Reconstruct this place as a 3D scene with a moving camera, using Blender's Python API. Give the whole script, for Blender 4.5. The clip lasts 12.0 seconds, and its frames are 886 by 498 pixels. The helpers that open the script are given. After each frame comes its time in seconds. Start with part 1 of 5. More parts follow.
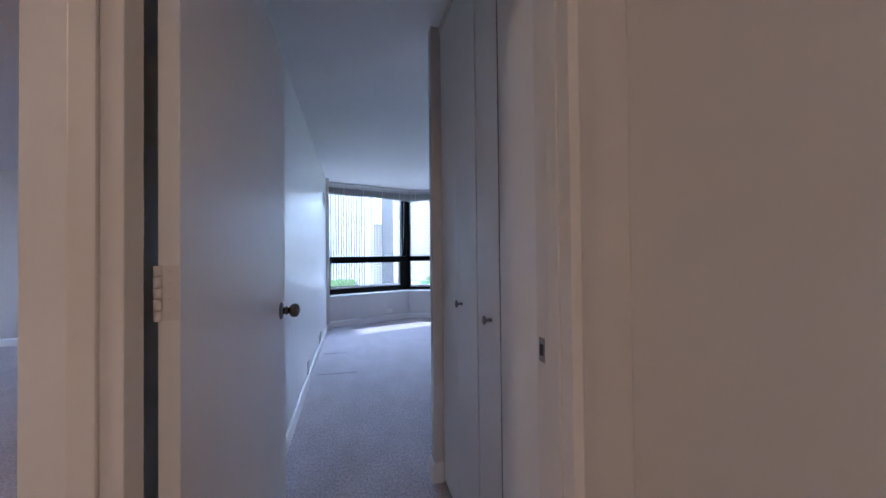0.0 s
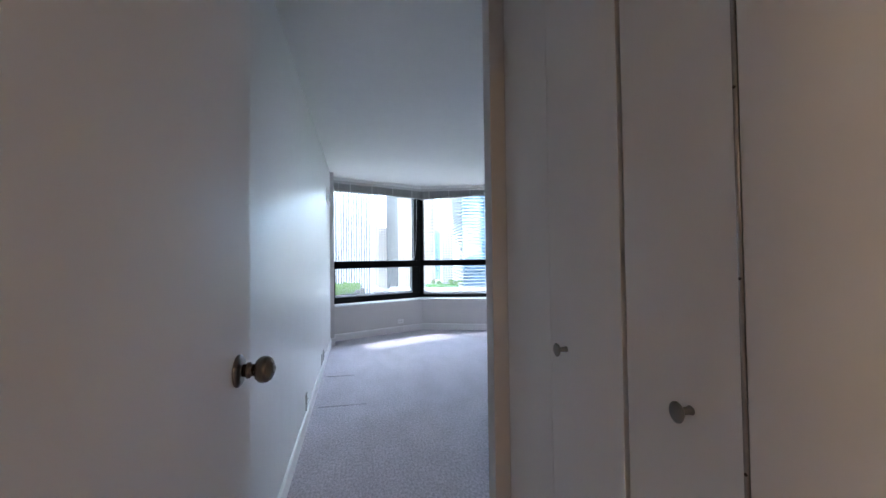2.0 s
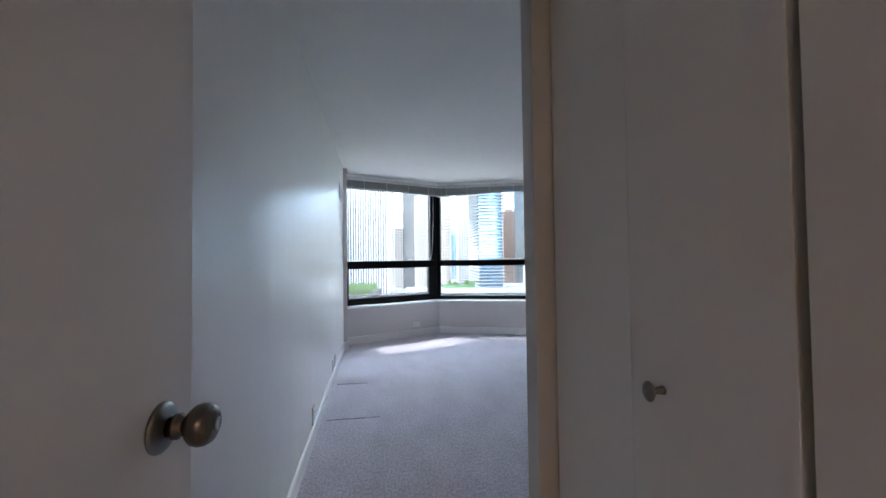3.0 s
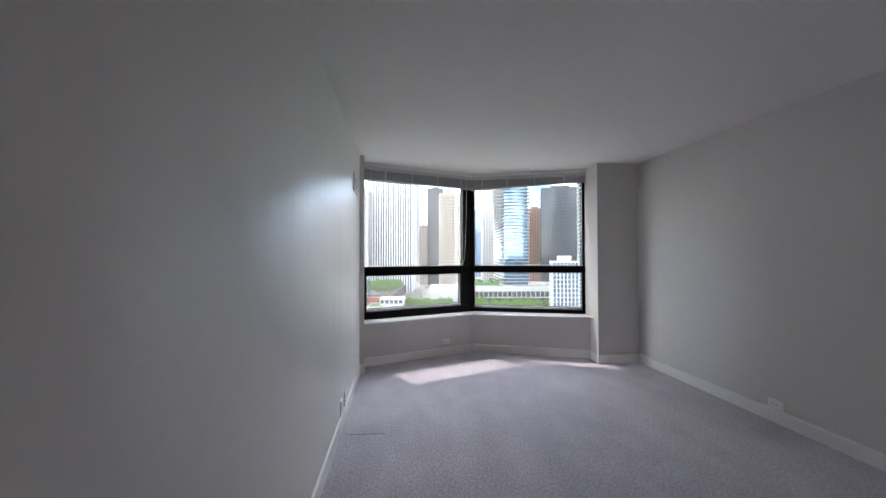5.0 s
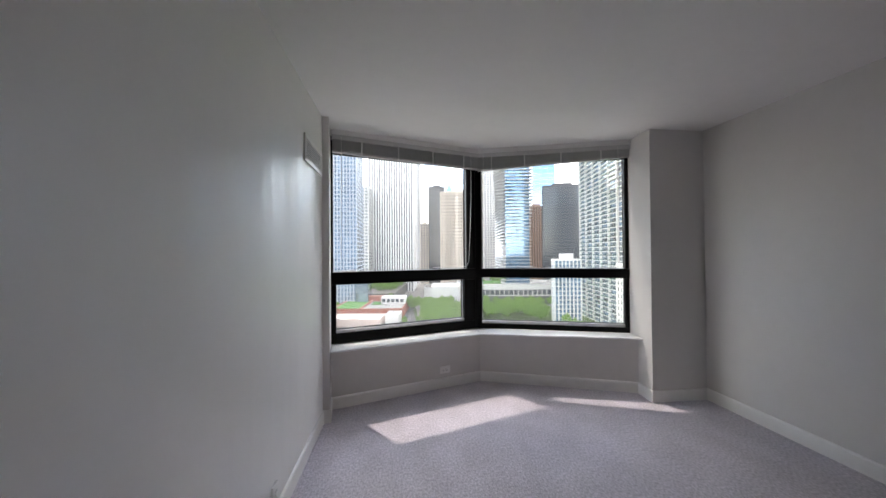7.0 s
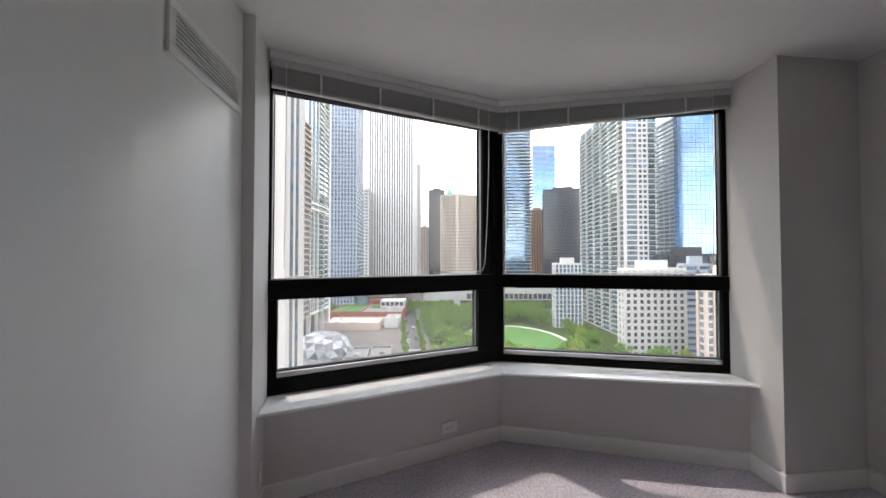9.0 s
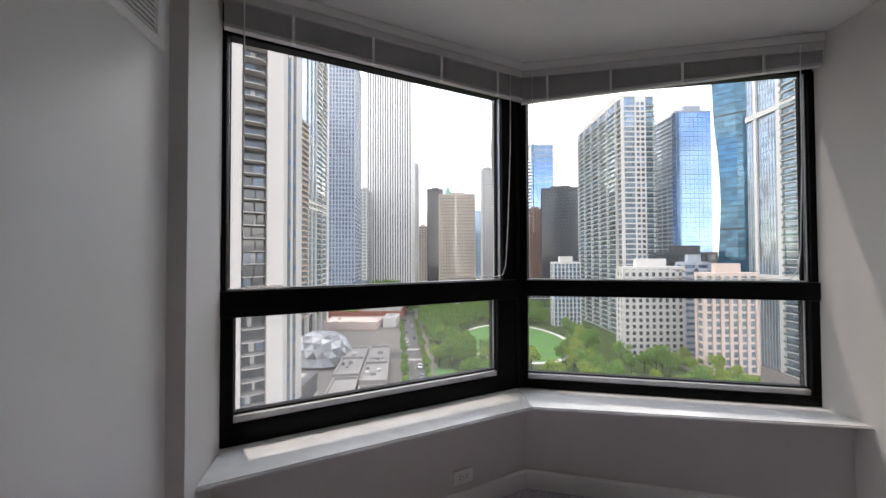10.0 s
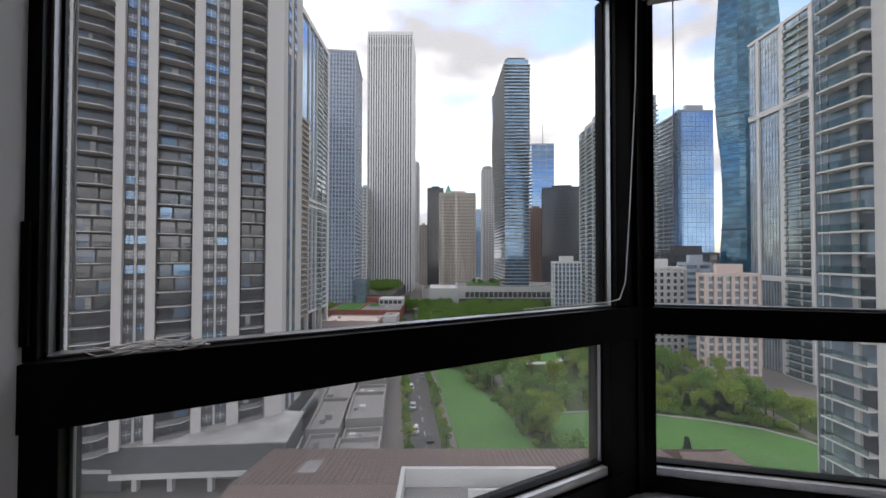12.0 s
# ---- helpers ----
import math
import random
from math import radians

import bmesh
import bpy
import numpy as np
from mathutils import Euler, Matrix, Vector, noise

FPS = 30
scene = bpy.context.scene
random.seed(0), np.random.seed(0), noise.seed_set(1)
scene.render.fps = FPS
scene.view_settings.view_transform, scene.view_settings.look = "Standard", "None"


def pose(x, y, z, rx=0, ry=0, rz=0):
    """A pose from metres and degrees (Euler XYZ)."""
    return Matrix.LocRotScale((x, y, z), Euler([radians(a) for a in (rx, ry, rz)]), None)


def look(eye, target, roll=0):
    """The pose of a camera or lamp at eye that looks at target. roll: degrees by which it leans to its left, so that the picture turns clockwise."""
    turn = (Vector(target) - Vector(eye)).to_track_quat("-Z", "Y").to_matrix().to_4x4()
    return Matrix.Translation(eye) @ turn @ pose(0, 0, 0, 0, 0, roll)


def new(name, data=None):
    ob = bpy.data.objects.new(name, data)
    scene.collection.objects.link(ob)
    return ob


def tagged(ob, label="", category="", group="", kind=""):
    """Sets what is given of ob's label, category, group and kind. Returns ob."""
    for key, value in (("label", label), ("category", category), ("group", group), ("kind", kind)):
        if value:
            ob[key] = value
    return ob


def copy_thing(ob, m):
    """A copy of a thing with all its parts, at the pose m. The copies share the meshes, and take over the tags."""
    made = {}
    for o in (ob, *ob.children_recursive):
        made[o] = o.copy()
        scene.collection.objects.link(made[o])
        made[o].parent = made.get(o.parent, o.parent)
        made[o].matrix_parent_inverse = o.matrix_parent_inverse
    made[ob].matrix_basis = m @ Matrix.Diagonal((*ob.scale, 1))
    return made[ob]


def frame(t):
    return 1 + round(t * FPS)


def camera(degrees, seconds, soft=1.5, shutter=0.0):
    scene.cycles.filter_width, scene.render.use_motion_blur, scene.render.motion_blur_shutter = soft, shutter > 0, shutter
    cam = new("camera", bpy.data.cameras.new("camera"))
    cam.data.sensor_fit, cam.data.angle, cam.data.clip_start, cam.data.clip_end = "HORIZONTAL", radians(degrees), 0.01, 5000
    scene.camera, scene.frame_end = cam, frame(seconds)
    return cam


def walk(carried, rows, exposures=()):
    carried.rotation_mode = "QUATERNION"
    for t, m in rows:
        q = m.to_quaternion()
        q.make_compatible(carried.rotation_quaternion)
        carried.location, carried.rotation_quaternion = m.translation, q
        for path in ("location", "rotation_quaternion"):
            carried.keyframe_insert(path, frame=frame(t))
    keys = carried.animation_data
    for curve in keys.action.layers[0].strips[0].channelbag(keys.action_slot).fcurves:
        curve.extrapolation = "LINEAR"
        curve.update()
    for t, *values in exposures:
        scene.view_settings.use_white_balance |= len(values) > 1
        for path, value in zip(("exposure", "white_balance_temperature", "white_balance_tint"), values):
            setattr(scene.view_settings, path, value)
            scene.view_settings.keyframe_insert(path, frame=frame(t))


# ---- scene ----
cam = camera(101.9, 12.0)
PATH = [
    (0, (0.408, 0.907, 1.214), (0.897, 2.846, 1.239), -0.6),
    (0.5, (0.413, 1.143, 1.236), (0.598, 3.134, 1.268), -0.3),
    (1, (0.385, 1.36, 1.226), (0.537, 3.354, 1.263), -0.2),
    (1.5, (0.364, 1.516, 1.236), (0.633, 3.498, 1.282), -0.2),
    (2, (0.373, 1.624, 1.224), (0.837, 3.569, 1.268), -0.7),
    (2.5, (0.425, 1.776, 1.212), (0.909, 3.716, 1.256), -0.8),
    (3, (0.411, 1.907, 1.214), (0.787, 3.871, 1.262), -0.7),
    (3.5, (0.4, 2.15, 1.275), (0.671, 4.131, 1.308), 0.1),
    (5.5, (0.466, 3.04, 1.323), (0.695, 5.027, 1.358), -0.1),
    (6, (0.502, 3.31, 1.332), (0.711, 5.299, 1.37), 0.0),
    (6.5, (0.555, 3.635, 1.338), (0.785, 5.621, 1.362), -0.4),
    (8.5, (0.743, 4.872, 1.319), (0.983, 6.857, 1.352), -0.4),
    (9, (0.73, 5.158, 1.302), (0.965, 7.144, 1.345), -0.05),
    (9.5, (0.701, 5.409, 1.327), (0.937, 7.394, 1.371), -0.2),
    (10, (0.724, 5.682, 1.315), (0.968, 7.667, 1.353), -0.2),
    (10.5, (0.712, 5.934, 1.31), (0.979, 7.916, 1.356), 0.1),
    (11, (0.68, 6.175, 1.315), (0.919, 8.161, 1.356), 0.3),
    (11.5, (0.635, 6.37, 1.345), (0.874, 8.355, 1.382), 0.0),
    (12, (0.601, 6.594, 1.348), (0.845, 8.579, 1.38), 0.1),
]
EXPOSURES = [(0.0, 4.36, 4900, 14), (0.5, 4.38, 5000, 11), (1.0, 4.47, 5250, 11), (2.0, 4.5, 5550, 8), (2.6, 4.45, 5700, 8), (3.1, 4.25, 5800, 8), (3.5, 4.3, 5850, 7), (5.3, 3.78, 6700, 14), (6.7, 3.64, 6850, 14), (8.5, 3.32, 7000, 16), (9.5, 2.98, 7000, 17), (10.5, 2.63, 6950, 18), (11.2, 2.26, 6800, 17), (12.0, 1.66, 6700, 18)]
walk(cam, [(t, look(eye, target, roll)) for t, eye, target, roll in PATH], EXPOSURES)

# ---- world, sun, exposure ----
SUN_AZ, SUN_EL = radians(-36), radians(66)      # towards the sun, from +y, turning left
world = bpy.data.worlds.new("sky")
scene.world = world
world.use_nodes = True
wn, wl = world.node_tree.nodes, world.node_tree.links
wn.clear()
sky = wn.new("ShaderNodeTexSky")
sky.sky_type, sky.sun_disc = "NISHITA", False
sky.sun_elevation, sky.sun_rotation = SUN_EL, SUN_AZ
sky.air_density, sky.dust_density = 1.0, 1.5
wc = wn.new("ShaderNodeTexCoord")
wm = wn.new("ShaderNodeMapping")
wm.inputs["Scale"].default_value = (2.0, 2.0, 4.2)
wm.inputs["Location"].default_value = (0.35, 1.2, 0.15)
cn = wn.new("ShaderNodeTexNoise")
cn.inputs["Scale"].default_value, cn.inputs["Detail"].default_value, cn.inputs["Roughness"].default_value = 1.6, 9.0, 0.55
cr = wn.new("ShaderNodeValToRGB")
cr.color_ramp.elements[0].position, cr.color_ramp.elements[1].position = 0.40, 0.53
cn2 = wn.new("ShaderNodeTexNoise")
cn2.inputs["Scale"].default_value, cn2.inputs["Detail"].default_value = 1.2, 5.0
cc = wn.new("ShaderNodeValToRGB")
cc.color_ramp.elements[0].color, cc.color_ramp.elements[1].color = (2.3, 2.3, 2.4, 1), (6.9, 6.85, 6.7, 1)
cc.color_ramp.elements[0].position, cc.color_ramp.elements[1].position = 0.40, 0.64
mixw = wn.new("ShaderNodeMixRGB")
bg = wn.new("ShaderNodeBackground")
bg.inputs["Strength"].default_value = 0.12
wo = wn.new("ShaderNodeOutputWorld")
wl.new(wc.outputs["Generated"], wm.inputs["Vector"])
wl.new(wm.outputs[0], cn.inputs["Vector"])
wl.new(wm.outputs[0], cn2.inputs["Vector"])
wl.new(cn.outputs["Fac"], cr.inputs[0])
wl.new(cn2.outputs["Fac"], cc.inputs[0])
wl.new(cr.outputs[0], mixw.inputs[0])
wl.new(sky.outputs[0], mixw.inputs[1])
wl.new(cc.outputs[0], mixw.inputs[2])
wl.new(mixw.outputs[0], bg.inputs["Color"])
wl.new(bg.outputs[0], wo.inputs["Surface"])

sun = new("sun", bpy.data.lights.new("sun", "SUN"))
sun.data.energy, sun.data.angle, sun.data.color = 0.21, radians(1.0), (1.0, 0.95, 0.88)
to_sun = Vector((math.sin(SUN_AZ) * math.cos(SUN_EL), math.cos(SUN_AZ) * math.cos(SUN_EL), math.sin(SUN_EL)))
sun.matrix_world = look(to_sun * 60, (0, 0, 0))


# ---- materials ----
def material(name, color, rough=0.6, metal=0.0, grain=40.0, vary=0.08, stain=1.3, bump=0.0, bump_scale=200.0, spec=0.5, random_amount=0.0, coat=0.0):
    """A painted or mineral surface: two scales of variation in colour and a fine relief."""
    m = bpy.data.materials.new(name)
    m.use_nodes = True
    n, l = m.node_tree.nodes, m.node_tree.links
    b = n["Principled BSDF"]
    b.inputs["Roughness"].default_value, b.inputs["Metallic"].default_value = rough, metal
    b.inputs["Specular IOR Level"].default_value = spec
    b.inputs["Coat Weight"].default_value = coat
    tc = n.new("ShaderNodeTexCoord")
    a = n.new("ShaderNodeTexNoise")
    a.inputs["Scale"].default_value, a.inputs["Detail"].default_value = grain, 6
    s = n.new("ShaderNodeTexNoise")
    s.inputs["Scale"].default_value, s.inputs["Detail"].default_value = stain, 5
    for q in (a, s):
        l.new(tc.outputs["Object"], q.inputs["Vector"])
    add = n.new("ShaderNodeMath")
    add.operation = "ADD"
    l.new(a.outputs["Fac"], add.inputs[0])
    l.new(s.outputs["Fac"], add.inputs[1])
    rng = n.new("ShaderNodeMapRange")
    rng.inputs["From Min"].default_value, rng.inputs["From Max"].default_value = 0.6, 1.4
    rng.inputs["To Min"].default_value, rng.inputs["To Max"].default_value = 1 - vary, 1 + vary
    l.new(add.outputs[0], rng.inputs["Value"])
    last = rng.outputs[0]
    if random_amount:
        oi = n.new("ShaderNodeObjectInfo")
        r2 = n.new("ShaderNodeMapRange")
        r2.inputs["To Min"].default_value, r2.inputs["To Max"].default_value = 1 - random_amount, 1 + random_amount
        l.new(oi.outputs["Random"], r2.inputs["Value"])
        mul = n.new("ShaderNodeMath")
        mul.operation = "MULTIPLY"
        l.new(last, mul.inputs[0])
        l.new(r2.outputs[0], mul.inputs[1])
        last = mul.outputs[0]
    sc = n.new("ShaderNodeVectorMath")
    sc.operation = "SCALE"
    sc.inputs[0].default_value = color
    l.new(last, sc.inputs["Scale"])
    l.new(sc.outputs[0], b.inputs["Base Color"])
    if bump:
        f = n.new("ShaderNodeTexNoise")
        f.inputs["Scale"].default_value, f.inputs["Detail"].default_value = bump_scale, 3
        l.new(tc.outputs["Object"], f.inputs["Vector"])
        bp = n.new("ShaderNodeBump")
        bp.inputs["Strength"].default_value, bp.inputs["Distance"].default_value = bump, 0.002
        l.new(f.outputs["Fac"], bp.inputs["Height"])
        l.new(bp.outputs[0], b.inputs["Normal"])
    return m


def glass_material(name, tint=(1, 1, 1), rough=0.0, dust=0.0):
    """Clear pane: lets light straight through and mirrors by Fresnel; a film of dust scatters a little light."""
    m = bpy.data.materials.new(name)
    m.use_nodes = True
    n, l = m.node_tree.nodes, m.node_tree.links
    n.clear()
    t, g, mx, o, fr = (n.new("ShaderNode" + k) for k in ("BsdfTransparent", "BsdfGlossy", "MixShader", "OutputMaterial", "LayerWeight"))
    pw, sc = n.new("ShaderNodeMath"), n.new("ShaderNodeMath")
    pw.operation, sc.operation = "POWER", "MULTIPLY_ADD"
    pw.inputs[1].default_value, sc.inputs[1].default_value, sc.inputs[2].default_value = 5.0, 0.85, 0.035
    t.inputs["Color"].default_value = (*tint, 1)
    g.inputs["Roughness"].default_value = rough
    fr.inputs["Blend"].default_value = 0.5
    l.new(fr.outputs["Facing"], pw.inputs[0])
    l.new(pw.outputs[0], sc.inputs[0])
    l.new(sc.outputs[0], mx.inputs[0])
    l.new(g.outputs[0], mx.inputs[2])
    if dust:
        film, mf, tc, nz, rg = (n.new("ShaderNode" + k) for k in ("BsdfTranslucent", "MixShader", "TexCoord", "TexNoise", "MapRange"))
        film.inputs["Color"].default_value = (0.86, 0.88, 0.86, 1)
        nz.inputs["Scale"].default_value, nz.inputs["Detail"].default_value = 2.2, 4
        rg.inputs["From Min"].default_value, rg.inputs["From Max"].default_value = 0.3, 0.7
        rg.inputs["To Min"].default_value, rg.inputs["To Max"].default_value = dust * 0.7, dust * 1.3
        l.new(tc.outputs["Object"], nz.inputs["Vector"])
        l.new(nz.outputs["Fac"], rg.inputs["Value"])
        l.new(rg.outputs[0], mf.inputs[0])
        l.new(t.outputs[0], mf.inputs[1])
        l.new(film.outputs[0], mf.inputs[2])
        l.new(mf.outputs[0], mx.inputs[1])
    else:
        l.new(t.outputs[0], mx.inputs[1])
    l.new(mx.outputs[0], o.inputs["Surface"])
    return m


def carpet_material():
    m = bpy.data.materials.new("carpet")
    m.use_nodes = True
    n, l = m.node_tree.nodes, m.node_tree.links
    b = n["Principled BSDF"]
    b.inputs["Roughness"].default_value = 0.95
    b.inputs["Specular IOR Level"].default_value = 0.1
    b.inputs["Sheen Weight"].default_value = 0.5
    b.inputs["Sheen Roughness"].default_value = 0.5
    tc = n.new("ShaderNodeTexCoord")
    mp = n.new("ShaderNodeMapping")
    mp.inputs["Scale"].default_value = (1.0, 0.6, 1.0)
    l.new(tc.outputs["Object"], mp.inputs["Vector"])
    vo = n.new("ShaderNodeTexVoronoi")
    vo.inputs["Scale"].default_value = 150
    mid = n.new("ShaderNodeTexNoise")
    mid.inputs["Scale"].default_value, mid.inputs["Detail"].default_value = 85, 10
    big = n.new("ShaderNodeTexNoise")
    big.inputs["Scale"].default_value, big.inputs["Detail"].default_value = 2.2, 5
    for q in (vo, mid):
        l.new(mp.outputs[0], q.inputs["Vector"])
    mb = n.new("ShaderNodeMapping")
    mb.inputs["Scale"].default_value, mb.inputs["Rotation"].default_value = (2.2, 1.2, 1.0), (0, 0, 0.25)
    l.new(tc.outputs["Object"], mb.inputs["Vector"])
    l.new(mb.outputs[0], big.inputs["Vector"])
    r1 = n.new("ShaderNodeValToRGB")
    r1.color_ramp.elements[0].position, r1.color_ramp.elements[1].position = 0.36, 0.66
    r1.color_ramp.elements[0].color, r1.color_ramp.elements[1].color = (0.42, 0.39, 0.45, 1), (0.68, 0.635, 0.705, 1)
    l.new(mid.outputs["Fac"], r1.inputs[0])
    r2 = n.new("ShaderNodeMapRange")
    r2.inputs["From Min"].default_value, r2.inputs["From Max"].default_value = 0.3, 0.7
    r2.inputs["To Min"].default_value, r2.inputs["To Max"].default_value = 0.90, 1.10
    l.new(big.outputs["Fac"], r2.inputs["Value"])
    sc = n.new("ShaderNodeVectorMath")
    sc.operation = "SCALE"
    l.new(r1.outputs[0], sc.inputs[0])
    l.new(r2.outputs[0], sc.inputs["Scale"])
    l.new(sc.outputs[0], b.inputs["Base Color"])
    hs = n.new("ShaderNodeMath")
    hs.operation = "ADD"
    l.new(vo.outputs["Distance"], hs.inputs[0])
    l.new(mid.outputs["Fac"], hs.inputs[1])
    bp = n.new("ShaderNodeBump")
    bp.inputs["Strength"].default_value, bp.inputs["Distance"].default_value = 0.32, 0.006
    l.new(hs.outputs[0], bp.inputs["Height"])
    l.new(bp.outputs[0], b.inputs["Normal"])
    return m


def leaf_material(name, color):
    """Thin leaf: part of the light goes through; trees differ a little."""
    m = material(name, color, rough=0.7, grain=1.5, vary=0.3, stain=0.3, spec=0.2, random_amount=0.18)
    n, l = m.node_tree.nodes, m.node_tree.links
    b, o = n["Principled BSDF"], n["Material Output"]
    t, mx = n.new("ShaderNodeBsdfTranslucent"), n.new("ShaderNodeMixShader")
    t.inputs["Color"].default_value = (color[0] * 1.7, color[1] * 1.5, color[2] * 1.1, 1)
    mx.inputs[0].default_value = 0.45
    l.new(b.outputs[0], mx.inputs[1])
    l.new(t.outputs[0], mx.inputs[2])
    l.new(mx.outputs[0], o.inputs["Surface"])
    return m


def facade_glass(name, color, rough=0.12, metal=0.0, vary=0.35, step=3.0):
    """Window glass of far buildings: dark, glossy, each pane a little different."""
    m = bpy.data.materials.new(name)
    m.use_nodes = True
    n, l = m.node_tree.nodes, m.node_tree.links
    b = n["Principled BSDF"]
    b.inputs["Roughness"].default_value, b.inputs["Metallic"].default_value = rough, metal
    b.inputs["Specular IOR Level"].default_value = 0.9
    tc = n.new("ShaderNodeTexCoord")
    mp = n.new("ShaderNodeMapping")
    mp.inputs["Scale"].default_value = (1 / step, 1 / step, 1 / step)
    vo = n.new("ShaderNodeTexVoronoi")
    vo.distance = "CHEBYCHEV"
    vo.inputs["Scale"].default_value, vo.inputs["Randomness"].default_value = 1.0, 0.25
    l.new(tc.outputs["Object"], mp.inputs["Vector"])
    l.new(mp.outputs[0], vo.inputs["Vector"])
    sep = n.new("ShaderNodeSeparateColor")
    l.new(vo.outputs["Color"], sep.inputs[0])
    big = n.new("ShaderNodeTexNoise")
    big.inputs["Scale"].default_value = 0.05
    l.new(tc.outputs["Object"], big.inputs["Vector"])
    add = n.new("ShaderNodeMath")
    add.operation = "ADD"
    l.new(sep.outputs[0], add.inputs[0])
    l.new(big.outputs["Fac"], add.inputs[1])
    rng = n.new("ShaderNodeMapRange")
    rng.inputs["From Min"].default_value, rng.inputs["From Max"].default_value = 0.3, 1.7
    rng.inputs["To Min"].default_value, rng.inputs["To Max"].default_value = 1 - vary, 1 + vary
    l.new(add.outputs[0], rng.inputs["Value"])
    sc = n.new("ShaderNodeVectorMath")
    sc.operation = "SCALE"
    sc.inputs[0].default_value = color
    l.new(rng.outputs[0], sc.inputs["Scale"])
    l.new(sc.outputs[0], b.inputs["Base Color"])
    return m


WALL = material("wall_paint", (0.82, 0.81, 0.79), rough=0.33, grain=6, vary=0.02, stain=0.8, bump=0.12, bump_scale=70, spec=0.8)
def wavy(m, size, tall, depth):
    """Shallow waves in a plastered wall, under its fine relief: trowelled panels."""
    n, l = m.node_tree.nodes, m.node_tree.links
    tc = n.new("ShaderNodeTexCoord")
    mp = n.new("ShaderNodeMapping")
    mp.inputs["Scale"].default_value = (1.0, 1.0 / size, 1.0 / tall)
    w = n.new("ShaderNodeTexNoise")
    w.inputs["Scale"].default_value, w.inputs["Detail"].default_value = 1.0, 2.5
    bp = n.new("ShaderNodeBump")
    bp.inputs["Strength"].default_value, bp.inputs["Distance"].default_value = 1.0, depth
    l.new(tc.outputs["Object"], mp.inputs["Vector"])
    l.new(mp.outputs[0], w.inputs["Vector"])
    l.new(w.outputs["Fac"], bp.inputs["Height"])
    fine = next(k for k in n if k.bl_idname == "ShaderNodeBump" and k is not bp and k.inputs["Normal"].is_linked is False and k.name != bp.name)
    l.new(bp.outputs[0], fine.inputs["Normal"])


wavy(WALL, 0.36, 7.0, 0.014)
upright = WALL.node_tree.nodes.new("ShaderNodeCombineXYZ")     # the roller ran up and down: gloss smears along z
upright.inputs["Z"].default_value = 1.0
WALL.node_tree.nodes["Principled BSDF"].inputs["Anisotropic"].default_value = 0.92
WALL.node_tree.links.new(upright.outputs[0], WALL.node_tree.nodes["Principled BSDF"].inputs["Tangent"])
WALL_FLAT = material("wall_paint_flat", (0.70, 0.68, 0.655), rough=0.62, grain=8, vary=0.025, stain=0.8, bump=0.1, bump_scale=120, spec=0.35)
CEIL = material("ceiling_paint", (0.85, 0.84, 0.825), rough=0.75, grain=10, vary=0.02, stain=0.7, bump=0.25, bump_scale=130, spec=0.3)
TRIM = material("trim_paint", (0.90, 0.89, 0.87), rough=0.38, grain=12, vary=0.03, stain=2.0, bump=0.05, bump_scale=90)
DOOR = material("door_paint", (0.87, 0.865, 0.845), rough=0.34, grain=5, vary=0.02, stain=1.2, bump=0.08, bump_scale=50, spec=0.4)
FRAME_PAINT = material("steel_frame_paint", (0.80, 0.77, 0.72), rough=0.36, grain=9, vary=0.03, bump=0.06, bump_scale=80)
SILL = material("marble_sill", (0.87, 0.89, 0.89), rough=0.16, grain=9, vary=0.12, stain=3.5, spec=0.6)
BLACK = material("black_aluminium", (0.003, 0.003, 0.0034), rough=0.42, grain=30, vary=0.25, stain=3, spec=0.1)
SASH = material("worn_aluminium", (0.66, 0.66, 0.67), rough=0.34, metal=0.55, grain=14, vary=0.18, stain=4)
GASKET = material("aluminium_bead", (0.42, 0.43, 0.44), rough=0.32, metal=0.8, grain=20, vary=0.1)
BLIND = material("blind_aluminium", (0.50, 0.50, 0.49), rough=0.42, grain=20, vary=0.05)
BLIND_RAIL = material("blind_rail", (0.62, 0.61, 0.60), rough=0.4, grain=20, vary=0.04)
CORD = material("white_cord", (0.86, 0.86, 0.84), rough=0.7, grain=200, vary=0.1)
PLASTIC = material("outlet_plastic", (0.88, 0.87, 0.85), rough=0.4, grain=30, vary=0.03)
SLOT = material("outlet_slot", (0.05, 0.05, 0.05), rough=0.6)
KNOB = material("pewter", (0.18, 0.158, 0.14), rough=0.27, metal=1.0, grain=25, vary=0.12, stain=9)
KNOB2 = material("brushed_nickel", (0.27, 0.265, 0.26), rough=0.33, metal=1.0, grain=40, vary=0.1)
STEEL = material("worn_steel", (0.42, 0.40, 0.38), rough=0.4, metal=1.0, grain=30, vary=0.2)
CARPET = carpet_material()
GLASS = glass_material("window_glass", (0.93, 0.955, 0.95))
GLASS_DUSTY = glass_material("dusty_window_glass", (0.92, 0.945, 0.94), dust=0.042)
GLASS_FILM = glass_material("filmed_window_glass", (0.92, 0.945, 0.94), dust=0.028)
OPAL = bpy.data.materials.new("lamp_glass")
OPAL.use_nodes = True
OPAL.node_tree.nodes["Principled BSDF"].inputs["Base Color"].default_value = (0.9, 0.88, 0.84, 1)
OPAL.node_tree.nodes["Principled BSDF"].inputs["Emission Color"].default_value = (1.0, 0.64, 0.36, 1)
OPAL.node_tree.nodes["Principled BSDF"].inputs["Emission Strength"].default_value = 3.7


